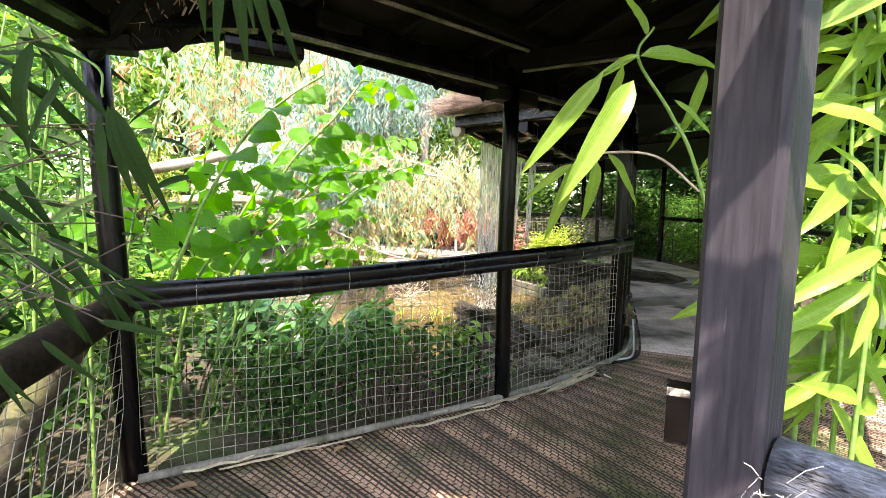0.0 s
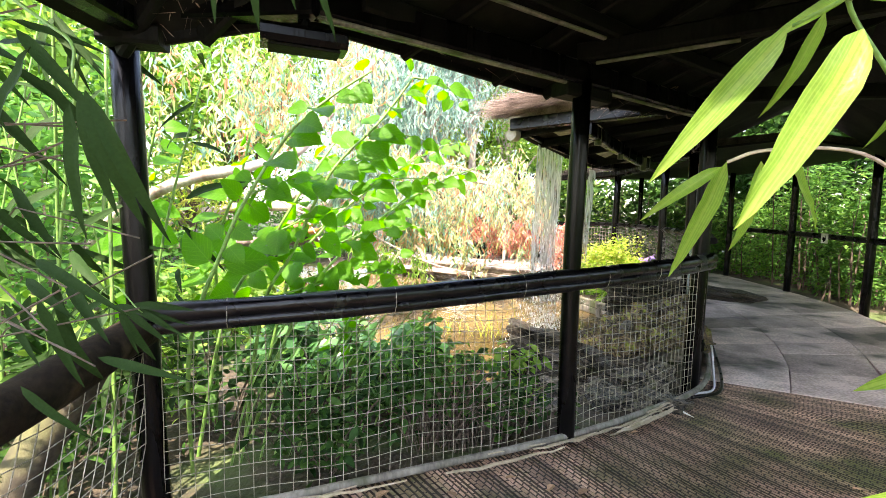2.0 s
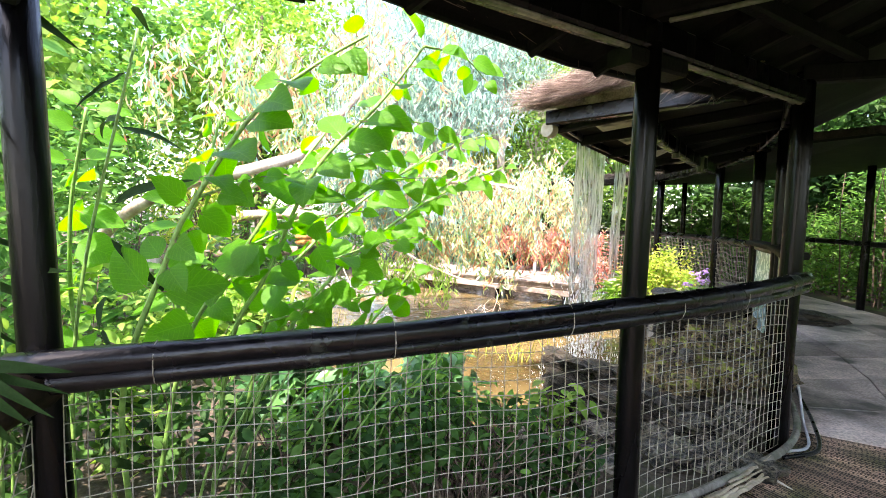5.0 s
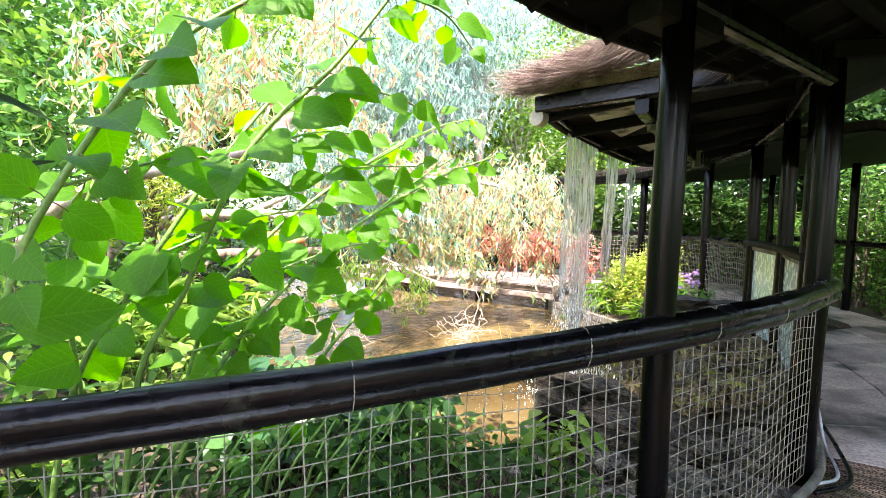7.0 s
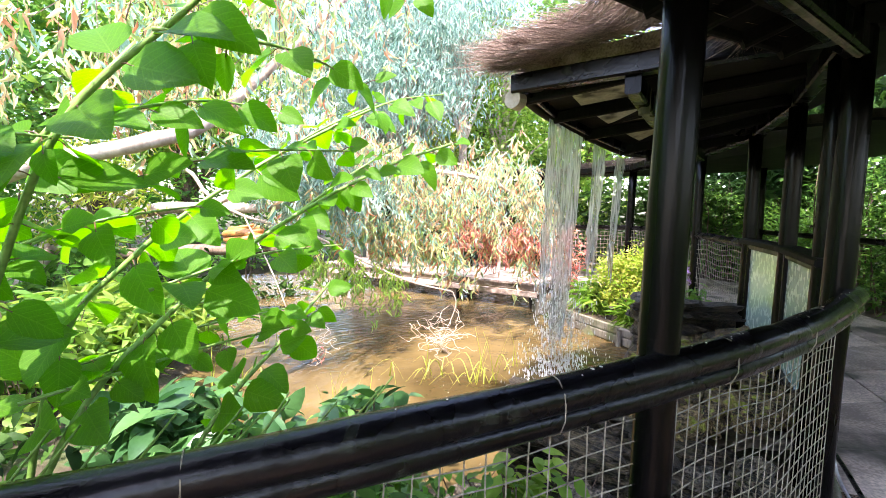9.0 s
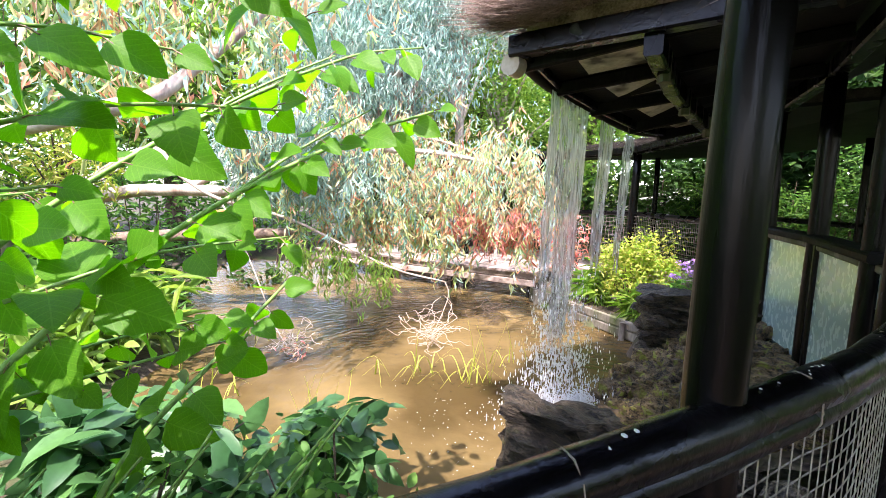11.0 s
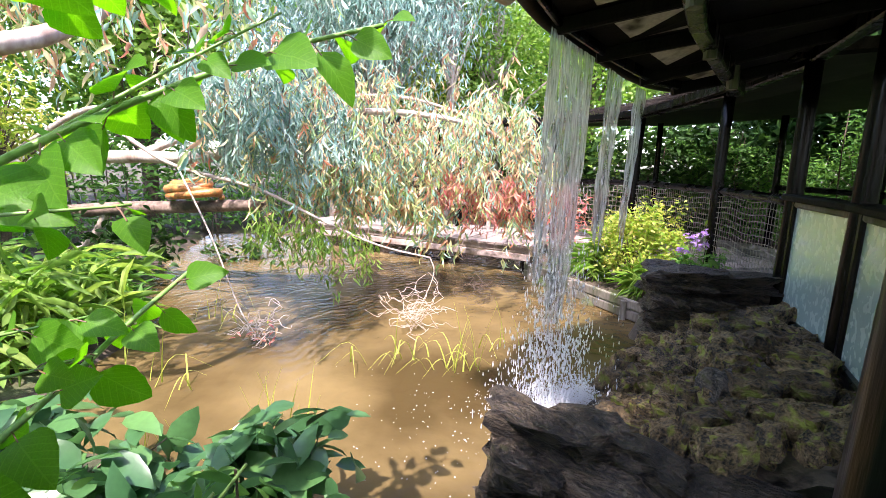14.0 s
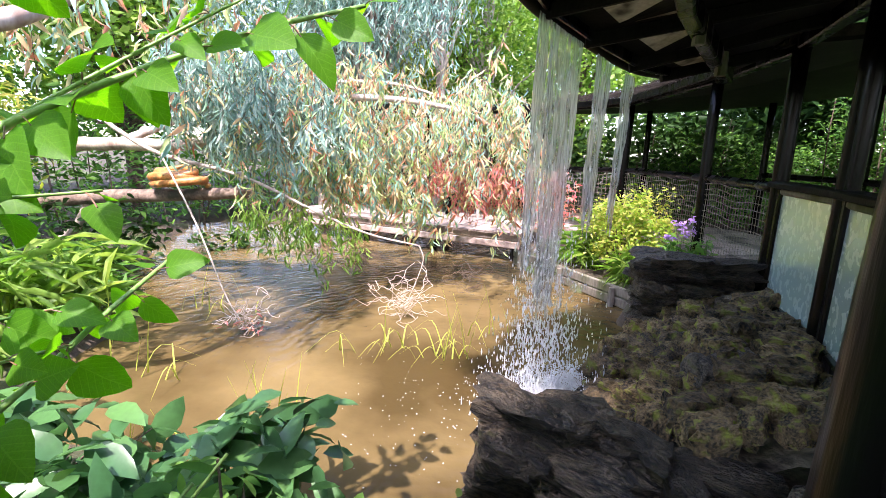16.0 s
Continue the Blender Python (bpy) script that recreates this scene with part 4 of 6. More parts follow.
for _ in range(2600):
    k = min(abs(rng.gauss(0.22, 0.16)), 0.95) * (len(lip) - 1) if rng.random() < 0.7 else rng.random() * 0.6 * (len(lip) - 1)
    q = lip[int(k)].lerp(lip[min(int(k) + 1, len(lip) - 1)], k - int(k))
    z = WATER + abs(rng.gauss(0, 0.55)) if rng.random() < 0.7 else WATER + rng.random() ** 2 * 1.6
    spread = 0.05 + 0.14 * max(0, 0.6 - z)
    r = rng.uniform(0.0022, 0.006)
    c = Vector((q.x - 0.02 + rng.gauss(0, spread), q.y + rng.gauss(0, spread), z))
    s = len(v)
    st = rng.uniform(1.0, 5.0)
    v += [c + Vector((a * r, b * r, h * r * st)) for a, b, h in octa]
    f += [tuple(s + i for i in t) for t in octf]
tagged(world_part("drops", (v, f), fm, fall, "white drops and spray"), kind="stuff").name = "spray"
v, f = [], []
for _ in range(9000):
    a, r0 = rng.uniform(0, 6.28), abs(rng.gauss(0, 0.2))
    k = rng.choice((0.05, 0.15, 0.25, 0.4)) * (len(lip) - 1)
    q = lip[int(k)]
    c = Vector((q.x + 0.12 + r0 * math.cos(a), q.y + r0 * math.sin(a), WATER + abs(rng.gauss(0, 0.05)) * math.exp(-r0 * 2)))
    r = rng.uniform(0.003, 0.008)
    s = len(v)
    v += [c + Vector((x * r, y * r, h * r * 0.5)) for x, y, h in octa]
    f += [tuple(s + i for i in t) for t in octf]
tagged(world_part("foam", (v, f), fm, fall, "white foam where it lands"), kind="stuff")

# ---- plants ----
SHRUB = leafy("shrub_leaf", [(0.05, 0.165, 0.014), (0.085, 0.25, 0.02), (0.125, 0.33, 0.03)], 0.64, 0.42, 7.0, 0.22)
BAMBOO = leafy("bamboo_leaf", [(0.09, 0.2, 0.025), (0.15, 0.29, 0.04), (0.25, 0.37, 0.06)], 0.46, 0.35, 60.0)
DARKLEAF = leafy("evergreen_and_shaded_leaf", [(0.012, 0.036, 0.01), (0.03, 0.08, 0.018), (0.055, 0.125, 0.025)], 0.25, 0.55, 0.0, 0.12)
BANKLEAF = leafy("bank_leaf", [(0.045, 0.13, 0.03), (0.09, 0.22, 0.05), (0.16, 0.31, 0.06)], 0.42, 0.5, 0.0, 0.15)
EUCA = leafy("eucalyptus_leaf", [(0.2, 0.38, 0.32), (0.3, 0.48, 0.38), (0.27, 0.4, 0.12), (0.56, 0.55, 0.28), (0.6, 0.46, 0.28), (0.55, 0.2, 0.12)], 0.35, 0.5)
TEAL = leafy("blue_green_leaf", [(0.13, 0.25, 0.2), (0.26, 0.4, 0.34), (0.42, 0.5, 0.43)], 0.35, 0.5)
BROADLEAF = leafy("dark_broad_leaf", [(0.03, 0.095, 0.035), (0.05, 0.14, 0.05), (0.09, 0.21, 0.06)], 0.3, 0.32, 0.0, 0.5)
YELLOW = leafy("golden_leaf", [(0.14, 0.27, 0.03), (0.27, 0.37, 0.05), (0.46, 0.42, 0.12)], 0.4, 0.5)
LIME = leafy("light_green_leaf", [(0.08, 0.18, 0.025), (0.15, 0.28, 0.045), (0.26, 0.37, 0.08)], 0.45, 0.5)
PINK = leafy("red_pink_leaf", [(0.5, 0.12, 0.12), (0.55, 0.25, 0.2), (0.45, 0.3, 0.15)], 0.4, 0.5)
REED = leafy("reed_blade", [(0.2, 0.28, 0.04), (0.35, 0.4, 0.06), (0.4, 0.36, 0.12)], 0.3, 0.5)
DRYTWIG = surface("dry_pale_twig", (0.3, 0.23, 0.18), (0.55, 0.47, 0.4), 15, 0.85, 0.3, 60)
BROWNTWIG = surface("brown_twig", (0.05, 0.035, 0.025), (0.14, 0.1, 0.07), 15, 0.85, 0.3, 60)
nrng = np.random.default_rng(11)


def leaf_shape(name, length, width, material, curl, seed, rows=7, fold=0.12, tip=1.0, teeth=0.0):
    """One large leaf, with midrib, fold and curl, along +y from its stalk."""
    rg = random.Random(seed)
    v, f = [], []
    for i in range(rows + 1):
        t = i / rows
        w = width / 2 * (math.sin(math.pi * min(1, t ** 0.72)) ** 0.75) * (1 - 0.25 * t * tip) if 0 < t < 1 else 0.002
        w *= 1 + teeth * (i % 2) * 0.5
        z = -curl * length * t * t + 0.01 * length * rg.uniform(-1, 1)
        y = length * t
        lift = fold * w + 0.02 * length * math.sin(t * 9 + seed) * 0.4
        v += [(-w, y + 0.008 * length * (i % 2), z + lift), (-w * 0.5, y, z + lift * 0.62), (0, y, z - 0.004), (w * 0.5, y, z + lift * 0.55), (w, y + 0.008 * length * (i % 2), z + lift * 0.9)]
    for i in range(rows):
        for k in range(4):
            a = i * 5 + k
            f.append((a, a + 1, a + 6, a + 5))
    me = bpy.data.meshes.new(name)
    me.from_pydata(v, [], f)
    me.polygons.foreach_set("use_smooth", [True] * len(f))
    me.materials.append(material)
    return me


def hang_leaf(parent, shape, place, direction, up, size, name="leaf"):
    """Set one large leaf under its plant, pointing along direction."""
    y = Vector(direction).normalized()
    x = y.cross(Vector(up)).normalized()
    z = x.cross(y)
    m = Matrix(((x.x, y.x, z.x, 0), (x.y, y.y, z.y, 0), (x.z, y.z, z.z, 0), (0, 0, 0, 1)))
    ob = new(name, shape)
    ob.parent = parent
    ob.matrix_local = Matrix.Translation(Vector(place) - Vector(parent.location)) @ m @ Matrix.Diagonal((size, size, size, 1))
    return ob


SHRUB_SHAPES = [leaf_shape("shrub_leaf_shape", 1.0, 0.74 + 0.08 * (k % 3), SHRUB, 0.10 + 0.07 * k, k, 8, 0.25, 0.5, 0.08) for k in range(5)]
rng = random.Random(21)
REDSTALK = surface("reddish_leaf_stalk", (0.12, 0.05, 0.03), (0.2, 0.1, 0.05), 15, 0.5, 0.1, 60)


def leafy_stem(parent, points, r0, r1, shapes, first, gap, size, rg, side_dir=None):
    c = curve_through(points, 10)
    nn = len(c)
    world_part("stem", tube(c, [r0 + (r1 - r0) * i / (nn - 1) for i in range(nn)], 6, 0.03, 1), GREEN_STEM, parent, smooth=True)
    run, k, flip = 0.0, 0, 1
    stalks = []
    total = sum((b - a).length for a, b in zip(c, c[1:]))
    nxt = first * total
    for a, b in zip(c, c[1:]):
        seg = (b - a).length
        while run + seg > nxt:
            q = a.lerp(b, (nxt - run) / seg)
            d = (b - a).normalized()
            s = d.cross(Vector((rg.gauss(0, .3), rg.gauss(0, .3), 1))).normalized() * flip
            for sg in (1, -1):
                aim = s * sg * rg.uniform(0.7, 1) + d * rg.uniform(-0.1, 0.6) + Vector((rg.gauss(0, .22), rg.gauss(0, .22), rg.uniform(-0.7, 0.15)))
                aim.normalize()
                stalk = q + aim * 0.035
                stalks.append(tube([q, q + aim * 0.02 + Vector((0, 0, 0.004)), stalk + aim * 0.012], 0.0016, 4))
                up = Vector((rg.gauss(0, .4), rg.gauss(-0.75, .35), 0.6))
                hang_leaf(parent, shapes[rg.randrange(len(shapes))], stalk, aim, up, size * rg.uniform(0.65, 1.15) * (1 - 0.35 * (nxt / total) ** 3))
            flip = -flip
            nxt += gap * rg.uniform(0.75, 1.3)
        run += seg
    tagged(world_part("stalk_set", join(*stalks), REDSTALK, parent, "thin reddish leaf stalks"), kind="stuff")


shrub = thing("shrub", (-1.3, 3.0, -0.25), "tall green shrub with arching canes and broad leaves behind the rail", "shrub")
CANES = [
    [(-1.75, 2.75, -0.25), (-1.58, 2.5, 0.7), (-1.36, 2.48, 1.27), (-1.25, 2.5, 1.5), (-1.08, 2.6, 1.82), (-0.92, 2.75, 2.03), (-0.75, 2.9, 2.2)],
    [(-1.85, 2.9, -0.25), (-1.6, 2.85, 0.79), (-1.32, 2.85, 1.24), (-1.14, 3.0, 1.62), (-1.0, 3.15, 1.9)],
    [(-1.6, 3.0, -0.25), (-1.4, 2.9, 0.81), (-1.21, 2.9, 1.18), (-0.98, 2.9, 1.64), (-0.73, 3.0, 1.94), (-0.55, 3.1, 2.22)],
    [(-1.65, 3.1, -0.25), (-1.33, 3.2, 0.72), (-1.1, 3.45, 1.13), (-0.82, 3.7, 1.42), (-0.49, 4.0, 1.66), (-0.22, 4.2, 1.79)],
    [(-1.7, 3.3, -0.25), (-1.4, 3.25, 0.93), (-1.2, 3.35, 1.29), (-0.92, 3.6, 1.6), (-0.62, 3.85, 1.84)],
    [(-1.9, 3.2, -0.25), (-1.8, 3.1, 0.6), (-1.7, 2.95, 1.2), (-1.55, 2.95, 1.6), (-1.5, 3.0, 1.9)],
    [(-1.3, 3.4, -0.25), (-1.1, 3.5, 0.55), (-0.9, 3.9, 0.92), (-0.84, 4.25, 1.08)],
    [(-2.2, 3.1, -0.25), (-2.1, 2.8, 0.8), (-1.95, 2.65, 1.4), (-1.8, 2.6, 1.85)],
]
for k, c in enumerate(CANES):
    leafy_stem(shrub, c, 0.012, 0.006, SHRUB_SHAPES, 0.52 if k in (0, 1, 2, 5, 7) else 0.4, 0.11, 0.205 if k in (0, 1, 2, 5, 7) else 0.185, rng)
SIDES = [
    [(-1.0, 3.0, 1.5), (-0.75, 3.2, 1.62), (-0.5, 3.45, 1.66)], [(-1.1, 3.3, 1.2), (-0.85, 3.5, 1.3), (-0.6, 3.7, 1.33)],
    [(-1.3, 2.9, 1.3), (-1.1, 3.1, 1.42), (-0.85, 3.3, 1.48)], [(-1.35, 3.1, 0.9), (-1.0, 3.45, 0.98), (-0.75, 3.75, 1.0)], [(-0.8, 2.95, 1.86), (-0.6, 3.2, 1.9), (-0.45, 3.5, 1.88)],
    [(-1.25, 2.5, 1.5), (-1.12, 2.75, 1.6), (-1.0, 2.95, 1.62)], [(-0.98, 2.9, 1.64), (-0.85, 3.15, 1.75), (-0.72, 3.4, 1.78)],
    [(-1.32, 2.85, 1.24), (-1.25, 3.2, 1.4), (-1.2, 3.5, 1.45)],
    [(-1.4, 3.25, 0.93), (-1.15, 3.6, 1.0), (-0.95, 4.0, 1.0)],
    [(-0.62, 3.85, 1.84), (-0.45, 4.0, 1.95), (-0.25, 4.1, 2.0)], [(-0.92, 3.6, 1.6), (-0.7, 3.75, 1.78), (-0.5, 3.85, 1.9)],
    [(-0.82, 3.7, 1.42), (-0.62, 3.9, 1.62), (-0.42, 4.0, 1.76)], [(-0.55, 3.1, 2.22), (-0.4, 3.35, 2.25), (-0.3, 3.6, 2.2)],
]
for c in SIDES:
    leafy_stem(shrub, c, 0.006, 0.003, SHRUB_SHAPES, 0.12, 0.11, 0.135, rng)

for k in range(11):
    x = -1.62 + 0.075 * k + rng.uniform(-.05, .05)
    y = 2.72 + 0.045 * k + rng.uniform(-.02, .2)
    lean = rng.uniform(0.3, 0.6)
    world_part("stem", tube(curve_through([(x, y, -0.22), (x + lean * 0.3, y + 0.08, 0.3), (x + lean * 0.7, y + 0.2, 0.62), (x + lean, y + 0.32, 0.82)], 5), [0.008 - 0.0003 * i for i in range(16)], 6), GREEN_STEM, shrub, smooth=True)

BAMBOO_SHAPES = [leaf_shape("bamboo_leaf_shape", 1.0, 0.17 + 0.03 * (k % 3), BAMBOO, 0.12 + 0.1 * k, 30 + k, 10, 0.3, 0.9) for k in range(4)]


def bamboo_spray(parent, points, r, leaf_rows, shapes=BAMBOO_SHAPES):
    """A bamboo twig with single large leaves: rows of place, direction, length."""
    c = curve_through(points, 8)
    world_part("cane", tube(c, [r * (1 - 0.5 * i / len(c)) for i in range(len(c))], 6), GREEN_STEM, parent, smooth=True)
    for k, (q, d, s) in enumerate(leaf_rows):
        hang_leaf(parent, shapes[k % len(shapes)], q, d, (0.2, -0.8, 0.5), s)


bright = thing("bamboo", (0.9, 1.25, 0), "bamboo twig with broad drooping leaves beside the square post", "bamboo", "bamboo plants")
bamboo_spray(bright, [(0.9, 1.25, 0.0), (0.86, 1.25, 0.9), (0.66, 1.2, 1.49), (0.57, 1.19, 1.66), (0.47, 1.17, 1.79), (0.5, 1.16, 1.86)], 0.006, [
    ((0.385, 1.17, 1.75), (-0.6, 0.02, -0.75), 0.31), ((0.42, 1.06, 1.71), (-0.5, -0.3, -0.8), 0.32), ((0.48, 1.18, 1.80), (1, 0.05, 0.1), 0.25),
    ((0.68, 1.25, 1.79), (-0.15, 0, -1), 0.21), ((0.36, 1.28, 1.55), (-0.25, 0.2, -0.95), 0.25), ((0.44, 1.26, 1.57), (0.7, 0.1, -0.75), 0.18),
    ((0.41, 1.26, 1.55), (-0.05, 0, -1), 0.17), ((0.35, 1.28, 1.54), (-0.8, 0, -0.5), 0.16), ((0.58, 1.2, 1.7), (0.7, 0, -0.5), 0.15), ((0.47, 1.17, 1.8), (-0.6, 0, -0.3), 0.13),
    ((0.49, 1.17, 1.84), (-0.3, 0, 0.8), 0.15), ((0.43, 1.16, 1.77), (-0.2, 0.1, -0.9), 0.16)])
world_part("twig", tube(curve_through([(0.66, 1.2, 1.47), (0.55, 1.22, 1.56), (0.42, 1.26, 1.57), (0.36, 1.28, 1.55)], 6), 0.0035, 5), DRYTWIG, bright)
world_part("twig", tube(curve_through([(0.47, 1.17, 1.79), (0.43, 1.1, 1.77), (0.385, 1.16, 1.75)], 6), 0.003, 5), GREEN_STEM, bright)
canes = thing("bamboo", (1.1, 1.1, 0), "sunlit bamboo clump with wide leaves outside the rail", "bamboo", "bamboo plants")
rg = random.Random(8)
for k in range(12):
    # canes from the tenth on stand unseen and shade the square post
    x, y = (rg.uniform(0.98, 1.45), rg.uniform(0.95, 1.4)) if k < 9 else (rg.uniform(0.95, 1.3), rg.uniform(-0.5, 0.25))
    top = (x + rg.uniform(-.15, .1), y + rg.uniform(-.1, .15), rg.uniform(1.9, 2.4)) if k < 9 else (x - rg.uniform(0.3, 0.8), y + rg.uniform(-.1, .1), rg.uniform(2.7, 3.2))
    rows = []
    for _ in range(22 if k < 9 else 13):
        z = rg.uniform(0.9, 2.3) if k < 9 else rg.uniform(1.9, top[2])
        q = (x + (top[0] - x) * z / top[2], y, z)
        rows.append((q, (rg.uniform(-1, 0.8), rg.uniform(-.5, .4), rg.uniform(-0.7, 0.25)), rg.uniform(0.2, 0.34)))
    bamboo_spray(canes, [(x, y, -0.1), (x + 0.02, y, 1.0), top], 0.008, rows)
# unseen cane: leaf bunches set where their shadows fleck the square post
over = thing("bamboo", (1.1, 0.1, 0), "unseen bamboo cane arching over the rail, placed to shade the square post", "bamboo", "bamboo plants")
rows = [((0.47 + rg.uniform(-.13, .13), y + rg.gauss(0, .022), 2.32 + rg.uniform(-.05, .05)), (rg.uniform(-1, 1), rg.uniform(-.25, .25), rg.uniform(-.3, .1)), rg.uniform(0.2, 0.3))
        for y, count in ((0.41, 16), (0.17, 14), (0.02, 14), (-0.1, 14), (-0.24, 12)) for _ in range(count)]
bamboo_spray(over, [(1.1, 0.1, -0.1), (1.08, 0.12, 1.4), (0.85, 0.2, 2.3), (0.6, 0.1, 2.42), (0.5, -0.2, 2.36)], 0.009, rows)
world_part("cane", tube(curve_through([(0.85, 0.2, 2.3), (0.62, 0.36, 2.38), (0.4, 0.43, 2.34)], 6), 0.005, 6), GREEN_STEM, over, smooth=True)
left = thing("bamboo", (-1.9, 1.6, -0.1), "bamboo with long leaves, colour darkened for shade, around the corner post", "bamboo", "bamboo plants")
# bamboo leaves in the shade: their darkness is put into the leaf colour
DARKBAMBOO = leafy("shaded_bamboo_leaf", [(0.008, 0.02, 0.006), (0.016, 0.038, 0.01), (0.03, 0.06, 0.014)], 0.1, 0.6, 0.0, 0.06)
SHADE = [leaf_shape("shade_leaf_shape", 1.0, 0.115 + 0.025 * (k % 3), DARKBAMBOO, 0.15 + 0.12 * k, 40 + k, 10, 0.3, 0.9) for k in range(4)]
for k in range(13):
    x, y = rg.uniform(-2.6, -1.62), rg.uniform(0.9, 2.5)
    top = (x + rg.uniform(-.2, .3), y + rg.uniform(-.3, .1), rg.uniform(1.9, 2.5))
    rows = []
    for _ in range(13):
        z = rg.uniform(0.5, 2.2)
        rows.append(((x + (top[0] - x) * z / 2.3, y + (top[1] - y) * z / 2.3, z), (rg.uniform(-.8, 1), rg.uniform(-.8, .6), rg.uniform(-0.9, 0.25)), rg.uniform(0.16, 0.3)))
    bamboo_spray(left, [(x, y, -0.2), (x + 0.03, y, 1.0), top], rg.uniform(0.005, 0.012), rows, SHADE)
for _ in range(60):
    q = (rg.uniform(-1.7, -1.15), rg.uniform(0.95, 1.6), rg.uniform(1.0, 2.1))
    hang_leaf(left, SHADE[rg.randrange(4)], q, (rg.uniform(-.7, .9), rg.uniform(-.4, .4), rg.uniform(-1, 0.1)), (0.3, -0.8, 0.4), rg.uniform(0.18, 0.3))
for _ in range(16):
    a, z = rg.uniform(0.9, 1.5), rg.uniform(0.9, 1.6)
    world_part("twig", tube([(-1.65, a, z - 0.2), (-1.35, a, z + 0.15), (-1.0, a + rg.uniform(-.2, .2), z + rg.uniform(-.1, .4))], 0.0025, 4), BROWNTWIG, left)
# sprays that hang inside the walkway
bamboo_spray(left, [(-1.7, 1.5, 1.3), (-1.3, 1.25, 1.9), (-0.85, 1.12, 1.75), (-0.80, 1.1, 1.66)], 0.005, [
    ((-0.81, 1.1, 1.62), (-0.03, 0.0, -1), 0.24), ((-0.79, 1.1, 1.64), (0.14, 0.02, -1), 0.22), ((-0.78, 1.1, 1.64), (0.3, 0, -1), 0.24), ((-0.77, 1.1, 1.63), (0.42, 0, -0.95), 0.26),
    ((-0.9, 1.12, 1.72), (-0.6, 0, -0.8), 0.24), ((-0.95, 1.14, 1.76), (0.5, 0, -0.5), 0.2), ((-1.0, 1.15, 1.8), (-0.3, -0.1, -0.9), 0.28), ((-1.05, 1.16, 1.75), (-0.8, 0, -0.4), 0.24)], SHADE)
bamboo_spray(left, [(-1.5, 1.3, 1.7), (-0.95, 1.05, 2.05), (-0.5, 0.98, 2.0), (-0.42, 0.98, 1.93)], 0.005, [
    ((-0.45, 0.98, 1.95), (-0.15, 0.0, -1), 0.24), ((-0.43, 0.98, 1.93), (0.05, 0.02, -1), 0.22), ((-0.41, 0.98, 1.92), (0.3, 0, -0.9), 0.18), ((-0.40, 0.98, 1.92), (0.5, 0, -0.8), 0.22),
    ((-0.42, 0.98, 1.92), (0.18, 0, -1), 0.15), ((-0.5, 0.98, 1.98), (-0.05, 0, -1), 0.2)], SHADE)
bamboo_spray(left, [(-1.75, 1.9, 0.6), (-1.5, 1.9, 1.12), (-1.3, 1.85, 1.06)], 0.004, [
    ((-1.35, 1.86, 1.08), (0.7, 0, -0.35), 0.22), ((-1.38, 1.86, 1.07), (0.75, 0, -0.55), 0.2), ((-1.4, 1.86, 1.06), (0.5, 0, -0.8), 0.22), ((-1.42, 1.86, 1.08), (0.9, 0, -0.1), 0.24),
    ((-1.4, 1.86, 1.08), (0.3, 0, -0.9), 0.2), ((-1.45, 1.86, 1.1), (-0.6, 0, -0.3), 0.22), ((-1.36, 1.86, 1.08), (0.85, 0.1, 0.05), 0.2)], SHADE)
world_part("leaning_trunk", tube(curve_through([(-1.95, 1.55, -0.3), (-1.75, 1.75, 0.4), (-1.58, 1.95, 0.85)], 6), [0.075] * 13, 10, 0.05), surface("mossy_brown_bark", (0.025, 0.02, 0.013), (0.08, 0.065, 0.04), 8, 0.9, 0.8, 40, stain=(0.1, 0.1, 0.04), spot=4), left, "mossy leaning trunk", True)


def cloud(n, centre, spread, rg):
    """n points in a lumpy ellipsoid."""
    d = rg.normal(size=(n, 3))
    d /= np.linalg.norm(d, axis=1, keepdims=True)
    r = rg.random(n) ** 0.42
    return np.array(centre) + d * r[:, None] * np.array(spread)


def clumps(n, lumps, centre, spread, lump, rg):
    c = cloud(lumps, centre, spread, rg)
    k = rg.integers(0, lumps, n)
    return c[k] + rg.normal(size=(n, 3)) * np.array(lump) * (0.5 + rg.random((lumps, 1)))[k]


def free_leaves(name, kind, pts, size, ratio, material, parent, rg, droop=-0.2, face_up=0.6):
    n = len(pts)
    d = rg.normal(size=(n, 3))
    d[:, 2] = d[:, 2] * 0.5 + droop
    nor = rg.normal(size=(n, 3)) * (1 - face_up) + np.array((0, 0, face_up))
    s = size * (0.6 + 0.8 * rg.random(n))
    return leaves(name, kind, pts, d, nor, s, s * ratio, material, parent)


def local(parent, pts):
    return np.asarray(pts) - np.array(parent.location)


# low plants on the near bank
def bank_plant(place, spread, n, size, label, material=BANKLEAF, kind="ovate", name="bank_plant", height=0.35, category="plant"):
    z = ground_at(*place)
    e = thing(name, (*place, z), label, category, "bank plants")
    pts = clumps(n, max(6, n // 25), (0, 0, height), (spread[0], spread[1], height), (0.09, 0.09, 0.07), nrng)
    pts[:, 2] = np.maximum(pts[:, 2], 0.02)
    free_leaves("foliage", kind, pts, size, 0.62 if kind == "ovate" else 0.16, material, e, nrng)
    twigs = [tube([(0.3 * q[0], 0.3 * q[1], 0), (0.7 * q[0], 0.7 * q[1], q[2] * 0.7), tuple(q)], 0.004, 4) for q in pts[:: max(1, n // 18)]]
    tagged(mesh_of("stem_tangle", *join(*twigs), BROWNTWIG if kind == "ovate" else GREEN_STEM, e), kind="stuff")
    return e


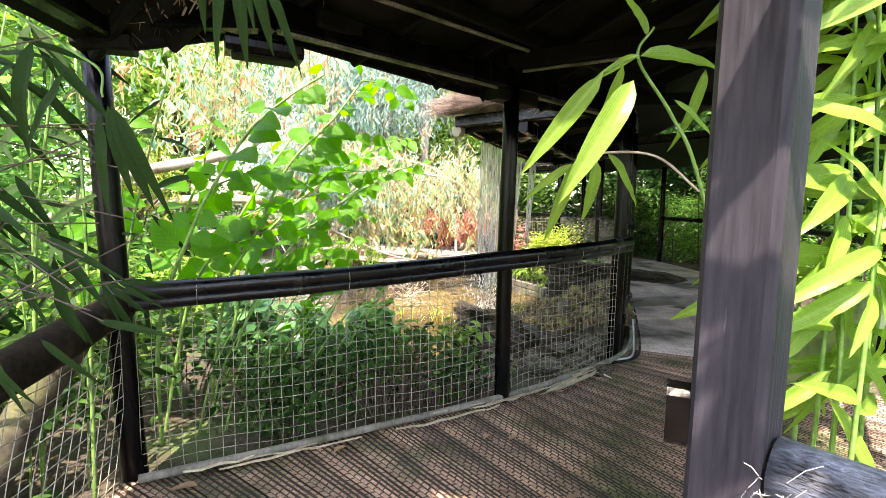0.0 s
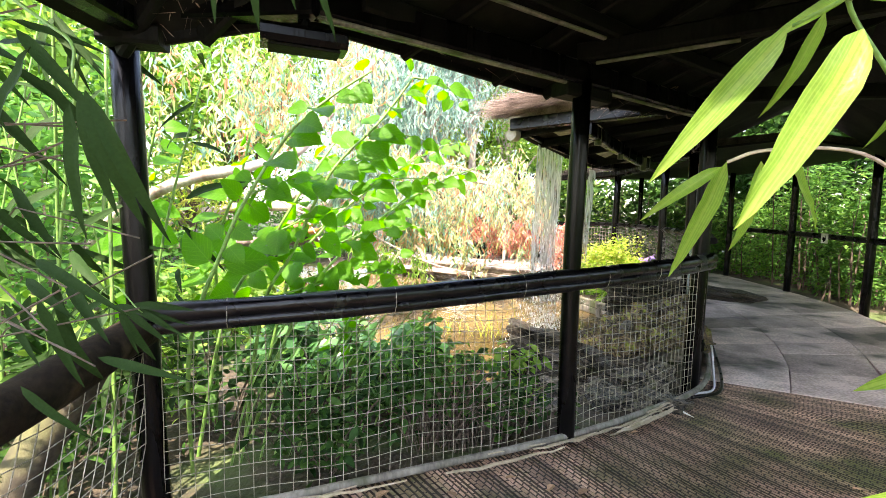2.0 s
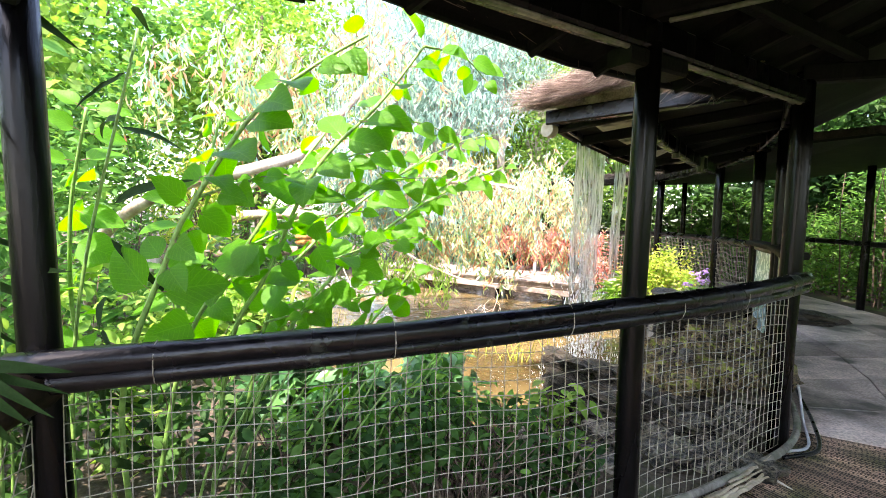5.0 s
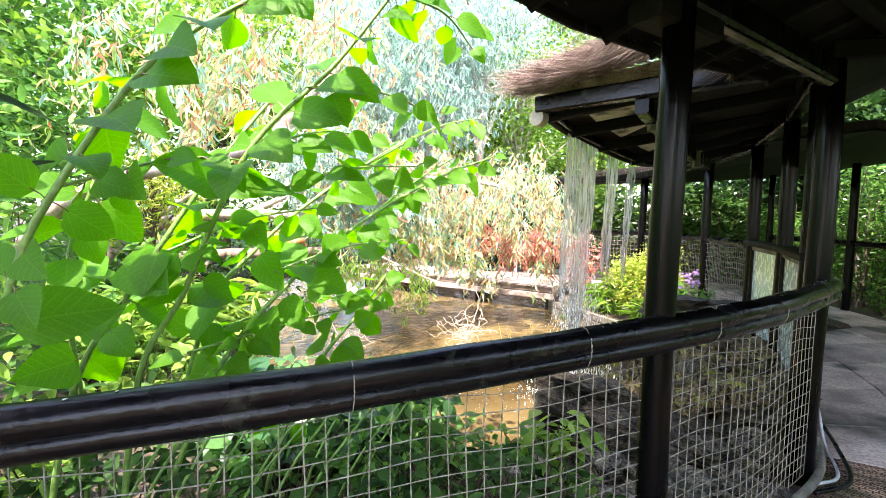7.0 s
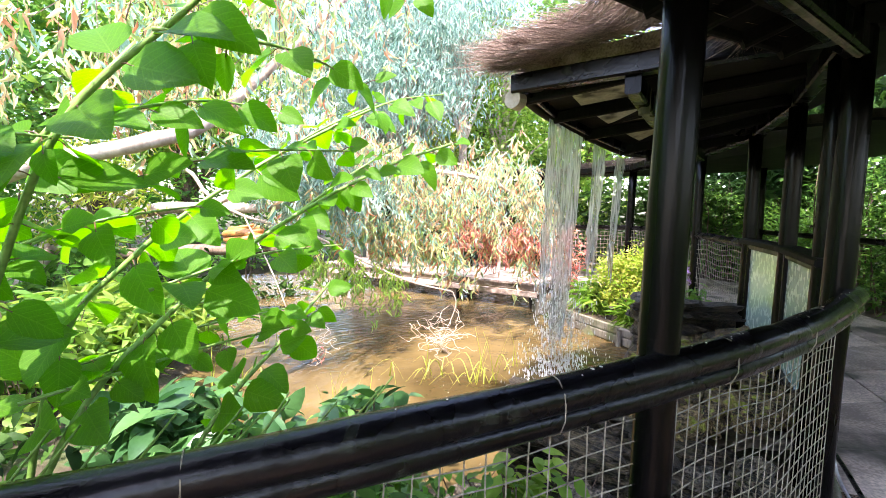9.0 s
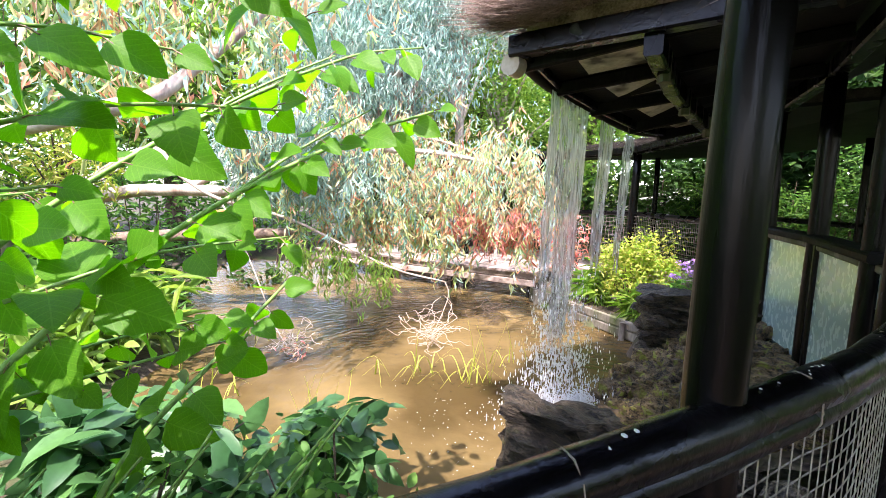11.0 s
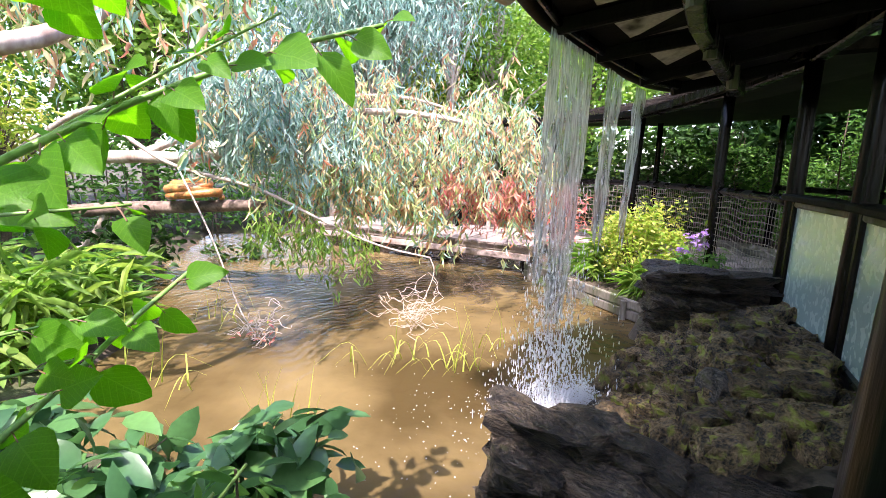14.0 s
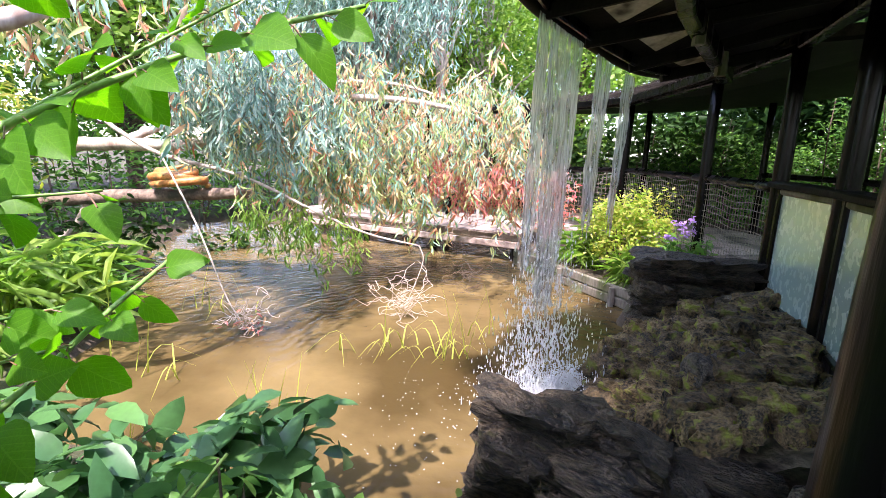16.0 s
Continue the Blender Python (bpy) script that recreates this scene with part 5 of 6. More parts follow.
bank_plant((-1.15, 3.55), (0.5, 0.35), 240, 0.085, "dense ivy-like shoots on the bank behind the net", height=0.36)
bank_plant((-0.45, 3.75), (0.5, 0.4), 520, 0.085, "dense ivy-like shoots on the bank behind the net", height=0.36)
bank_plant((0.12, 3.95), (0.3, 0.3), 130, 0.10, "young leafy shoots on the bank by the rocks", LIME, height=0.3)
bank_plant((-0.95, 4.35), (0.55, 0.38), 480, 0.19, "broad dark-leaved plants hanging over the pond edge", BROADLEAF, height=0.26)
bank_plant((-1.75, 4.25), (0.6, 0.5), 560, 0.19, "broad dark-leaved plants hanging over the pond edge", BROADLEAF, height=0.3)
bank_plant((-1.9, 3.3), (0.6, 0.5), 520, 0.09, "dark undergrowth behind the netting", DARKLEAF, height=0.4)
bank_plant((-2.9, 4.6), (0.7, 0.7), 700, 0.10, "thick bright undergrowth on the bank", LIME, height=0.45)
bank_plant((-2.6, 3.2), (0.6, 0.6), 500, 0.10, "thick green undergrowth on the bank", LIME, height=0.6)
bank_plant((-3.6, 6.0), (0.7, 0.9), 700, 0.35, "grassy lance-leaved clump at the water", LIME, "lance", "grass_clump", 0.4)
bank_plant((-4.1, 7.2), (0.7, 0.7), 600, 0.3, "grassy lance-leaved clump at the water", BANKLEAF, "lance", "grass_clump", 0.2)
bank_plant((-4.8, 8.6), (0.8, 0.8), 600, 0.12, "dark undergrowth below the log", DARKLEAF, height=0.5)
bank_plant((-3.6, 5.0), (0.7, 0.5), 600, 0.12, "leafy plants with small red flowers", BANKLEAF, height=0.5)
bank_plant((-5.0, 6.6), (1.0, 1.2), 900, 0.14, "thick green undergrowth on the bank", BANKLEAF, height=0.7)
bank_plant((-3.6, 10.6), (1.2, 0.8), 700, 0.12, "dark undergrowth beyond the pond", DARKLEAF, height=0.5)
# shade beside the walkway and behind the net is in the dark leaf colour
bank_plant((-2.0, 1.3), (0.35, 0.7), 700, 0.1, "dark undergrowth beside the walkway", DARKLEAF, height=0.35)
bank_plant((-1.0, 2.85), (0.42, 0.22), 420, 0.085, "leafy undergrowth behind the net, dark with shade put into its colour", DARKLEAF, height=0.32)
bank_plant((-0.45, 3.2), (0.42, 0.22), 420, 0.085, "leafy undergrowth behind the net, dark with shade put into its colour", DARKLEAF, height=0.34)
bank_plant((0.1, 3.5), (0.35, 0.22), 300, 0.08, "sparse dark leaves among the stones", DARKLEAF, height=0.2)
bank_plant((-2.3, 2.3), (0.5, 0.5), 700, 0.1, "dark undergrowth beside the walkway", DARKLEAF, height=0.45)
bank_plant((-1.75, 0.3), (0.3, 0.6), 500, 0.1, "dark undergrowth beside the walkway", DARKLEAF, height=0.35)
# litter and brambles on the dark ground behind the net
lit = thing("dry_brambles", (-0.7, 3.1, -0.15), "tangle of dry brown bramble stems", "brambles")
rg = random.Random(17)
tw = []
for _ in range(150):
    x, y = rg.uniform(-1.5, 0.5), 0
    y = 2.75 + (x + 1.5) * 0.5 + rg.uniform(0.05, 0.6)
    a = rg.uniform(0, 6.28)
    ln = rg.uniform(0.15, 0.5)
    tw.append(tube([(x + 0.7, y - 3.1, rg.uniform(-.12, .1)), (x + 0.7 + ln * 0.5 * math.cos(a), y - 3.1 + 0.2 * math.sin(a), rg.uniform(-.05, .3)), (x + 0.7 + ln * math.cos(a), y - 3.1 + 0.3 * math.sin(a), rg.uniform(-.1, .4))], rg.uniform(0.0015, 0.004), 4))
tagged(mesh_of("stem_tangle", *join(*tw), BROWNTWIG, lit), kind="stuff")
tw = []
for _ in range(130):
    x, y = rg.gauss(0.42, 0.14), rg.gauss(0.2, 0.1)
    h = rg.uniform(0.25, 0.62)
    tw.append(tube([(x, y, -0.1), (x + rg.gauss(0, .05), y + rg.gauss(0, .05), h * 0.6), (x + rg.gauss(0, .1), y + rg.gauss(0, .08), h)], rg.uniform(0.0015, 0.0035), 4))
tagged(mesh_of("stem_tangle", *join(*tw), BROWNTWIG, lit, "upright dead brown stems"), kind="stuff")
pts = np.column_stack([nrng.uniform(-0.8, 1.2, 500), nrng.uniform(-0.2, 0.9, 500), nrng.uniform(-.12, .02, 500)])
free_leaves("dead_leaves", "small", pts, 0.05, 0.6, surface("dead_leaf", (0.09, 0.06, 0.04), (0.3, 0.22, 0.15), 20, 0.9, 0.2, 60, vary="island"), lit, nrng, 0.0)

# golden bush and border plants by the far fence
def bush(name, place, size, n, leaf, material, label, kind="ovate", ratio=0.55, category="shrub", lumps=40):
    z = ground_at(*place)
    e = thing(name, (*place, z), label, category)
    pts = clumps(n, lumps, (0, 0, size[2]), (size[0] * 0.8, size[1] * 0.8, size[2] * 0.85), (size[0] * 0.13, size[1] * 0.13, size[2] * 0.12), nrng)
    pts[:, 2] = np.maximum(pts[:, 2], 0.03)
    free_leaves("foliage", kind, pts, leaf, ratio, material, e, nrng)
    tagged(mesh_of("stem_tangle", *join(*[tube([(q[0] * .1, q[1] * .1, 0), (q[0] * .6, q[1] * .6, q[2] * .6), tuple(q)], [0.012, 0.008, 0.003], 5) for q in pts[:: max(1, n // 22)]]), BROWNTWIG, e), kind="stuff")
    return e


bush("golden_bush", (2.12, 8.75), (0.66, 0.62, 0.62), 5200, 0.058, YELLOW, "rounded bright yellow-green bush in the border")
bush("flowering_plant", (2.6, 8.1), (0.3, 0.3, 0.4), 300, 0.11, BANKLEAF, "leafy border plant with mauve flowers", lumps=14)
bush("iris_clump", (1.72, 9.2), (0.3, 0.35, 0.28), 260, 0.34, LIME, "upright green sword-leaved clump", "lance", 0.07, "grass", 14)
bush("iris_clump", (2.1, 8.25), (0.25, 0.25, 0.22), 160, 0.3, LIME, "upright green sword-leaved clump", "lance", 0.07, "grass", 10)
bush("red_shrub", (1.6, 10.6), (0.45, 0.4, 0.75), 700, 0.08, PINK, "shrub with red and pink leaves beside the fence")
fl = thing("mauve_flowers", (2.5, 8.0, 0.55), "small mauve flower heads on thin stems", "flowers")
MAUVE = leafy("mauve_petal", [(0.35, 0.2, 0.5), (0.5, 0.32, 0.65)], 0.3)
for k in range(7):
    q = np.array((rg.uniform(-.25, .2), rg.uniform(-.2, .2), rg.uniform(0, .2)))
    free_leaves("flower_head", "small", q + nrng.normal(size=(16, 3)) * 0.02, 0.04, 0.7, MAUVE, fl, nrng, 0)
    mesh_of("stalk", *tube([(q[0], q[1], -0.55), tuple(q)], 0.003, 4), GREEN_STEM, fl)

# ---- eucalyptus leaning over the pond ----
euc = thing("eucalyptus_tree", (-5.6, 6.2, -0.1), "leaning eucalyptus with pale limbs and hanging blue-green and reddish leaves", "tree")


def limb(points, r0, r1, name="limb", material=BARK, parent=euc, sides=9):
    c = curve_through(points, 8)
    return world_part(name, tube(c, [r0 + (r1 - r0) * i / (len(c) - 1) for i in range(len(c))], sides, 0.05, 2), material, parent, smooth=True)


limb([(-5.6, 6.2, -0.3), (-5.0, 5.6, 0.9), (-3.6, 5.0, 1.6), (-2.48, 5.0, 1.88), (-2.19, 5.3, 2.06), (-2.1, 5.8, 2.45), (-1.88, 6.5, 3.13), (-1.6, 7.4, 4.0)], 0.075, 0.03, "trunk")
limb([(-5.4, 6.4, 0.2), (-5.2, 7.3, 1.1), (-4.67, 8.0, 1.38), (-3.9, 8.0, 1.43), (-3.0, 8.0, 1.45), (-2.35, 8.0, 1.7), (-1.2, 8.2, 2.0), (0.1, 8.4, 1.85), (0.8, 8.5, 1.3)], 0.11, 0.014)
limb([(-5.2, 7.3, 1.1), (-3.97, 7.5, 1.9), (-3.51, 7.5, 1.59), (-3.05, 7.5, 1.34), (-2.2, 7.5, 1.13), (-1.43, 7.5, 0.78), (-0.92, 7.5, 0.58), (-0.39, 7.5, 0.47)], 0.03, 0.008, "bough", DRYTWIG)
limb([(-3.9, 8.0, 1.43), (-2.6, 8.8, 2.1), (-1.0, 9.2, 2.3), (0.4, 9.3, 1.9)], 0.05, 0.01)
limb([(-3.05, 7.5, 1.34), (-2.5, 7.1, 0.7), (-2.1, 6.8, 0.1), (-1.9, 6.67, -0.1)], 0.01, 0.005, "twig", DRYTWIG)


def hanging(parent, name, starts, length, per, leaf, ratio, material, rg):
    """Drooping twigs with leaves hanging along them."""
    place, aim, nor, sz, tw = [], [], [], [], []
    for q in starts:
        ln = length * rg.uniform(0.3, 1.35)
        dx, dy = rg.normal(0, 0.18), rg.normal(0, 0.18)
        end = np.array((q[0] + dx * ln * 1.6, q[1] + dy * ln * 1.6, q[2] - ln))
        mid = np.array((q[0] + dx * ln * 1.2, q[1] + dy * ln * 1.2, q[2] - ln * 0.35))
        tw.append(tube([tuple(q), tuple(mid), tuple(end)], [0.005, 0.003, 0.0015], 3))
        for _ in range(per):
            t = rg.random() ** 0.8
            p = (1 - t) ** 2 * np.array(q) + 2 * t * (1 - t) * mid + t * t * end
            place.append(p + rg.normal(0, 0.035, 3))
            aim.append((rg.normal(0, .65), rg.normal(0, .65), -1))
            nor.append(rg.normal(size=3))
            sz.append(leaf * rg.uniform(0.6, 1.3))
    sz = np.array(sz)
    base = np.array(parent.location)
    leaves(name, "lance", np.array(place) - base, aim, nor, sz, sz * ratio, material, parent)
    tagged(world_part("twig_tangle", join(*tw), BROWNTWIG, parent), kind="stuff")


def starts_along(points, n, jitter, rg):
    c = np.array([tuple(p) for p in curve_through(points, 12)])
    k = rg.integers(0, len(c), n)
    return c[k] + rg.normal(size=(n, 3)) * np.array(jitter)


hanging(euc, "leaf_curtain", starts_along([(-2.4, 8.0, 2.2), (-2.0, 8.0, 2.0), (-1.2, 8.2, 2.05), (0.0, 8.4, 1.9), (0.75, 8.5, 1.45)], 210, (0.3, 0.45, 0.3), nrng), 0.62, 38, 0.125, 0.17, EUCA, nrng)
hanging(euc, "leaf_curtain", starts_along([(-2.6, 8.8, 2.1), (-1.0, 9.2, 2.2), (0.6, 9.3, 1.9)], 100, (0.35, 0.35, 0.35), nrng), 0.8, 36, 0.125, 0.17, EUCA, nrng)
hanging(euc, "leaf_curtain", starts_along([(-1.9, 8.4, 1.2), (-1.0, 8.5, 1.25), (-0.3, 8.6, 1.1)], 60, (0.2, 0.3, 0.15), nrng), 0.5, 34, 0.14, 0.22, EUCA, nrng)
hanging(euc, "blue_leaf_curtain", starts_along([(-2.9, 7.7, 2.35), (-2.3, 7.6, 2.1), (-1.5, 7.8, 1.9)], 90, (0.25, 0.3, 0.18), nrng), 0.6, 44, 0.135, 0.17, TEAL, nrng)
hanging(euc, "red_leaf_curtain", starts_along([(-0.2, 8.6, 1.3), (0.8, 8.7, 1.2)], 46, (0.2, 0.3, 0.12), nrng), 0.45, 30, 0.12, 0.2, PINK, nrng)
hanging(euc, "upper_leaf_curtain", starts_along([(-3.2, 5.6, 2.9), (-2.3, 5.9, 3.1), (-1.5, 7.0, 3.9)], 100, (0.45, 0.5, 0.25), nrng), 0.9, 34, 0.13, 0.22, EUCA, nrng)
hanging(euc, "tip_leaves", starts_along([(-2.1, 7.4, 0.95), (-1.2, 7.5, 0.7)], 30, (0.15, 0.2, 0.06), nrng), 0.5, 22, 0.11, 0.2, LIME, nrng)


def twig_ball(name, place, size, n, material, label, red=0):
    e = thing(name, place, label, "twigs")
    rgg = random.Random(int(place[0] * 100))
    tw = []
    for _ in range(n):
        a = rgg.uniform(0, 6.28)
        p = [Vector((rgg.uniform(-.1, .1) * size, 0, rgg.uniform(0.05, 0.9) * size))]
        for k in range(7):
            a += rgg.uniform(-1.5, 1.9)
            p.append(p[-1] + Vector((math.cos(a), math.sin(a) * 0.7, rgg.uniform(-0.7, 0.95))) * size * rgg.uniform(0.1, 0.3))
        for q in p:
            q.z = max(q.z, 0.0)
        tw.append(tube(curve_through(p, 3), 0.0028, 4))
    tagged(mesh_of("twig_tangle", *join(*tw), material, e), kind="stuff")
    if red:
        free_leaves("withered_leaves", "lance", nrng.normal(size=(red, 3)) * np.array((size * .4, size * .3, size * .2)) + np.array((0, 0, 0.1)), 0.06, 0.3, PINK, e, nrng)
    return e


twig_ball("bare_twigs", (-0.52, 7.25, WATER), 0.4, 34, DRYTWIG, "tangle of bare bleached twigs touching the water")
twig_ball("bare_twigs", (0.1, 7.9, WATER + 0.1), 0.35, 14, BROWNTWIG, "tangle of thin brown twigs over the water")
twig_ball("red_twigs", (-1.9, 6.75, WATER), 0.28, 26, DRYTWIG, "tangle of reddish dry twigs touching the water", 40)
limb([(-0.39, 7.5, 0.47), (-0.35, 7.45, 0.3), (-0.5, 7.3, -0.1)], 0.006, 0.003, "twig", DRYTWIG)


def reed_clump(place, n, length, flat, label):
    e = thing("reed_clump", (*place, WATER - 0.05), label, "reeds", "reeds")
    rgg = random.Random(int(place[0] * 77 + place[1] * 13))
    for _ in range(n):
        a, ln = rgg.uniform(0, 6.28), length * rgg.uniform(0.6, 1.3)
        x, y = rgg.gauss(0, .16), rgg.gauss(0, .08)
        o = Vector((math.cos(a), math.sin(a), 0))
        bend = rgg.random() < flat
        p = [Vector((x, y, 0)), Vector((x, y, ln * 0.45)) + o * ln * (0.3 if bend else 0.1), Vector((x, y, ln * (0.15 if bend else 0.9))) + o * ln * (0.75 if bend else 0.25)]
        c = curve_through(p, 4)
        s = Vector((-o.y, o.x, 0))
        v, f = [], []
        for i, q in enumerate(c):
            w = 0.008 * (1 - i / (len(c) - 0.5))
            v += [q + s * w, q + o * 0.0015, q - s * w]
            if i:
                k = 3 * i
                f += [(k - 3, k - 2, k + 1, k), (k - 2, k - 1, k + 2, k + 1)]
        mesh_of("blade", v, f, REED, e)
    return e


reed_clump((-0.1, 6.45), 16, 0.5, 0.6, "yellow-green reed blades bent over the water")
reed_clump((-0.55, 6.55), 12, 0.5, 0.8, "yellow-green reed blades bent over the water")
reed_clump((0.3, 6.9), 8, 0.5, 0.2, "yellow-green reed blades standing in the water")
reed_clump((-1.1, 5.35), 12, 0.5, 0.2, "yellow-green reed blades standing in the water")
reed_clump((-1.5, 5.0), 9, 0.45, 0.5, "yellow-green reed blades bent over the water")
reed_clump((-2.4, 5.9), 9, 0.5, 0.5, "pale reed blades at the bank")
reed_clump((-2.5, 7.3), 9, 0.5, 0.4, "pale reed blades at the bank")

# log with a coiled rope-like snake model
# bark browner than the limbs, with the log's shade put into its colour
lg = tagged(mesh_of("fallen_log", *tube(curve_through([(-6.2, 8.7, 0.6), (-4.8, 8.7, 0.74), (-3.6, 8.7, 0.80), (-2.69, 8.7, 0.86)], 6), [0.1 - 0.0015 * i for i in range(19)], 10, 0.08), surface("shaded_log_bark", (0.09, 0.06, 0.045), (0.3, 0.22, 0.17), 5, 0.85, 0.7, 30, stain=(0.05, 0.045, 0.03), spot=3), smooth=True), "weathered brown fallen log lying across the far bank", "log")
pts = []
for k in range(90):
    a = k * 0.28
    r = 0.32 - 0.0023 * k
    pts.append((-3.62 + r * math.cos(a) * 1.2 + 0.04 * math.sin(k * 0.11), 8.62 + r * 0.6 * math.sin(a), 0.93 + 0.0026 * k + 0.02 * math.sin(k * 0.37)))
SNAKE = surface("orange_banded_model", (0.3, 0.09, 0.02), (0.65, 0.3, 0.1), 9, 0.4, 0.3, 60, stain=(0.2, 0.14, 0.05), spot=14, amount=0.5)
tagged(mesh_of("snake_model", *tube(pts, [0.02 + 0.042 * math.sin(math.pi * min(1, (k + 8) / 98)) for k in range(90)], 8), SNAKE, smooth=True), "coiled orange and cream snake model on the log", "figure")
limb([(-6.0, 8.9, -0.2), (-5.2, 8.75, 0.3), (-4.9, 8.7, 0.7)], 0.07, 0.05, "prop", BARK)

# ---- hedges and trees around ----


def hedge(name, line, depth, height, n, leaf, material, label, z0=0.0):
    e = thing(name, (line[0][0], line[0][1], z0), label, "hedge")
    c = np.array([tuple(p) for p in curve_through([(*q, 0) for q in line], 10)])
    k = nrng.integers(0, len(c) - 1, n)
    t = nrng.random((n, 1))
    p = c[k] * (1 - t) + c[k + 1] * t
    p = p + np.column_stack([nrng.normal(0, depth, n), nrng.normal(0, depth, n), nrng.random(n) * height * (0.85 + 0.25 * np.sin(p[:, 0] * 3.1 + p[:, 1] * 2.3))])
    free_leaves("foliage", "ovate", local(e, p + np.array((0, 0, z0))), leaf, 0.45, material, e, nrng, face_up=0.4)
    tw = []
    for i in nrng.integers(0, n, 70):
        q = p[i]
        tw.append(tube([(q[0], q[1], z0 - 0.3), (q[0] + nrng.normal(0, .1), q[1] + nrng.normal(0, .1), z0 + q[2] * 0.6 + 0.3), (q[0] + nrng.normal(0, .2), q[1] + nrng.normal(0, .2), z0 + q[2] + 0.3)], [0.02, 0.012, 0.004], 4))
    tagged(world_part("branchwork", join(*tw), BROWNTWIG, e), kind="stuff")
    return e


hedge("hedge", [(6.5, 8.6), (6.7, 10.2), (6.5, 12.6), (5.2, 14.8)], 0.22, 2.7, 16000, 0.10, BANKLEAF, "dense sunlit evergreen hedge outside the walkway")
# dark leaves below: part evergreen tone, part shade put into the colour
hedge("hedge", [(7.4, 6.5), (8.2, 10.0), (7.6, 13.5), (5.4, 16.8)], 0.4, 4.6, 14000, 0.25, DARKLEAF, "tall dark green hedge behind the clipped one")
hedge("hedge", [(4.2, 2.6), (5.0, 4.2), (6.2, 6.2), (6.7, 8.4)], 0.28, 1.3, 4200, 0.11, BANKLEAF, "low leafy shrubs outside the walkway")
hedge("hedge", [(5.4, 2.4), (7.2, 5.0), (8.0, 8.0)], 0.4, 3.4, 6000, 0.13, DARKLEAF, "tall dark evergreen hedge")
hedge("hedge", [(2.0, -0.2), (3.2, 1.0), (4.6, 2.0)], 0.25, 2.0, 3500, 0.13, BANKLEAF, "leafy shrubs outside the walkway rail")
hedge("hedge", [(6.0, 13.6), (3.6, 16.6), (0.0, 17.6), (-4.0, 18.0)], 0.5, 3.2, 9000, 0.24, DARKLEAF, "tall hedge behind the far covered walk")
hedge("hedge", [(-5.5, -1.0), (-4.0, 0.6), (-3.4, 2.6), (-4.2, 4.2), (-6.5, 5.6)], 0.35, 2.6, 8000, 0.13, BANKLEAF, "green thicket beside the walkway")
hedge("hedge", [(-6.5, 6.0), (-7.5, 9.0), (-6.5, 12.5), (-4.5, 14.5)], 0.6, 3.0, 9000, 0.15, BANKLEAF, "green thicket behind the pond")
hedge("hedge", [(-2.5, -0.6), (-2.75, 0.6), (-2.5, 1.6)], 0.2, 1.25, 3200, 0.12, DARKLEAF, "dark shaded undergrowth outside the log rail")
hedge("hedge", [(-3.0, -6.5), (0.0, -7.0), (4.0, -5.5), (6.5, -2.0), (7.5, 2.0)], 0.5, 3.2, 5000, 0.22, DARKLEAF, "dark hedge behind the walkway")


def tree(name, place, height, crown, n, leaf, material, label, kind="small", ratio=0.55, droop=-0.3, base=0.35, bark=BROWNTWIG, lumps=60, flat=1.0):
    z = ground_at(*place)
    e = thing(name, (*place, z), label, "tree")
    rgg = random.Random(int(place[0] * 31 + place[1] * 7))
    top = Vector((rgg.uniform(-.3, .3), rgg.uniform(-.3, .3), height * 0.92))
    trunk = curve_through([Vector((0, 0, -0.2)), Vector((rgg.uniform(-.15, .15), 0.1, height * 0.45)), top], 6)
    r = height * 0.018
    mesh_of("trunk", *tube(trunk, [r * (1.05 - i / len(trunk)) for i in range(len(trunk))], 8, 0.04, 1), bark, e, smooth=True)
    centre = np.array((0, 0, height * (base + 1) / 2))
    spread = np.array((crown, crown * flat, height * (1 - base) / 2))
    lc = cloud(lumps, centre, spread * 0.9, nrng)
    k = nrng.integers(0, lumps, n)
    size = crown * 0.2
    pts = lc[k] + nrng.normal(size=(n, 3)) * np.array((size, size, size * 0.8)) * (0.5 + nrng.random((lumps, 1)))[k]
    free_leaves("crown", kind, pts, leaf, ratio, material, e, nrng, droop, 0.4)
    br = []
    for q in lc[:: max(1, lumps // 22)]:
        h = max(height * 0.2, q[2] * 0.7)
        t = trunk[min(len(trunk) - 1, int(h / height * len(trunk)))]
        br.append(tube([tuple(t), (t.x * .5 + q[0] * .5, t.y * .5 + q[1] * .5, t.z * .4 + q[2] * .6), tuple(q)], [r * 0.4, r * 0.25, r * 0.1], 5))
    tagged(mesh_of("branchwork", *join(*br), bark, e), kind="stuff")
    return e


tree("birch_tree", (0.6, 15.8), 7.5, 1.9, 9000, 0.12, LIME, "light green birch with fine leaves and a pale trunk", bark=DRYTWIG, base=0.2)
tree("eucalyptus_tree", (-0.7, 14.6), 9.0, 1.7, 8000, 0.18, TEAL, "tall eucalyptus with drooping blue-green foliage", "lance", 0.18, -1.6, 0.5, BARK, 60)
tree("broadleaf_tree", (-0.3, 20.0), 9.5, 2.4, 9000, 0.2, LIME, "tall leafy tree far behind the pond", base=0.1)
tree("golden_conifer", (-1.9, 17.5), 6.0, 1.3, 5000, 0.16, YELLOW, "golden-yellow conifer behind the pond", base=0.1)
tree("eucalyptus_tree", (-3.4, 14.0), 9.0, 2.6, 15000, 0.2, TEAL, "tall eucalyptus with drooping blue-green foliage", "lance", 0.18, -1.6, 0.25, BARK, 90)
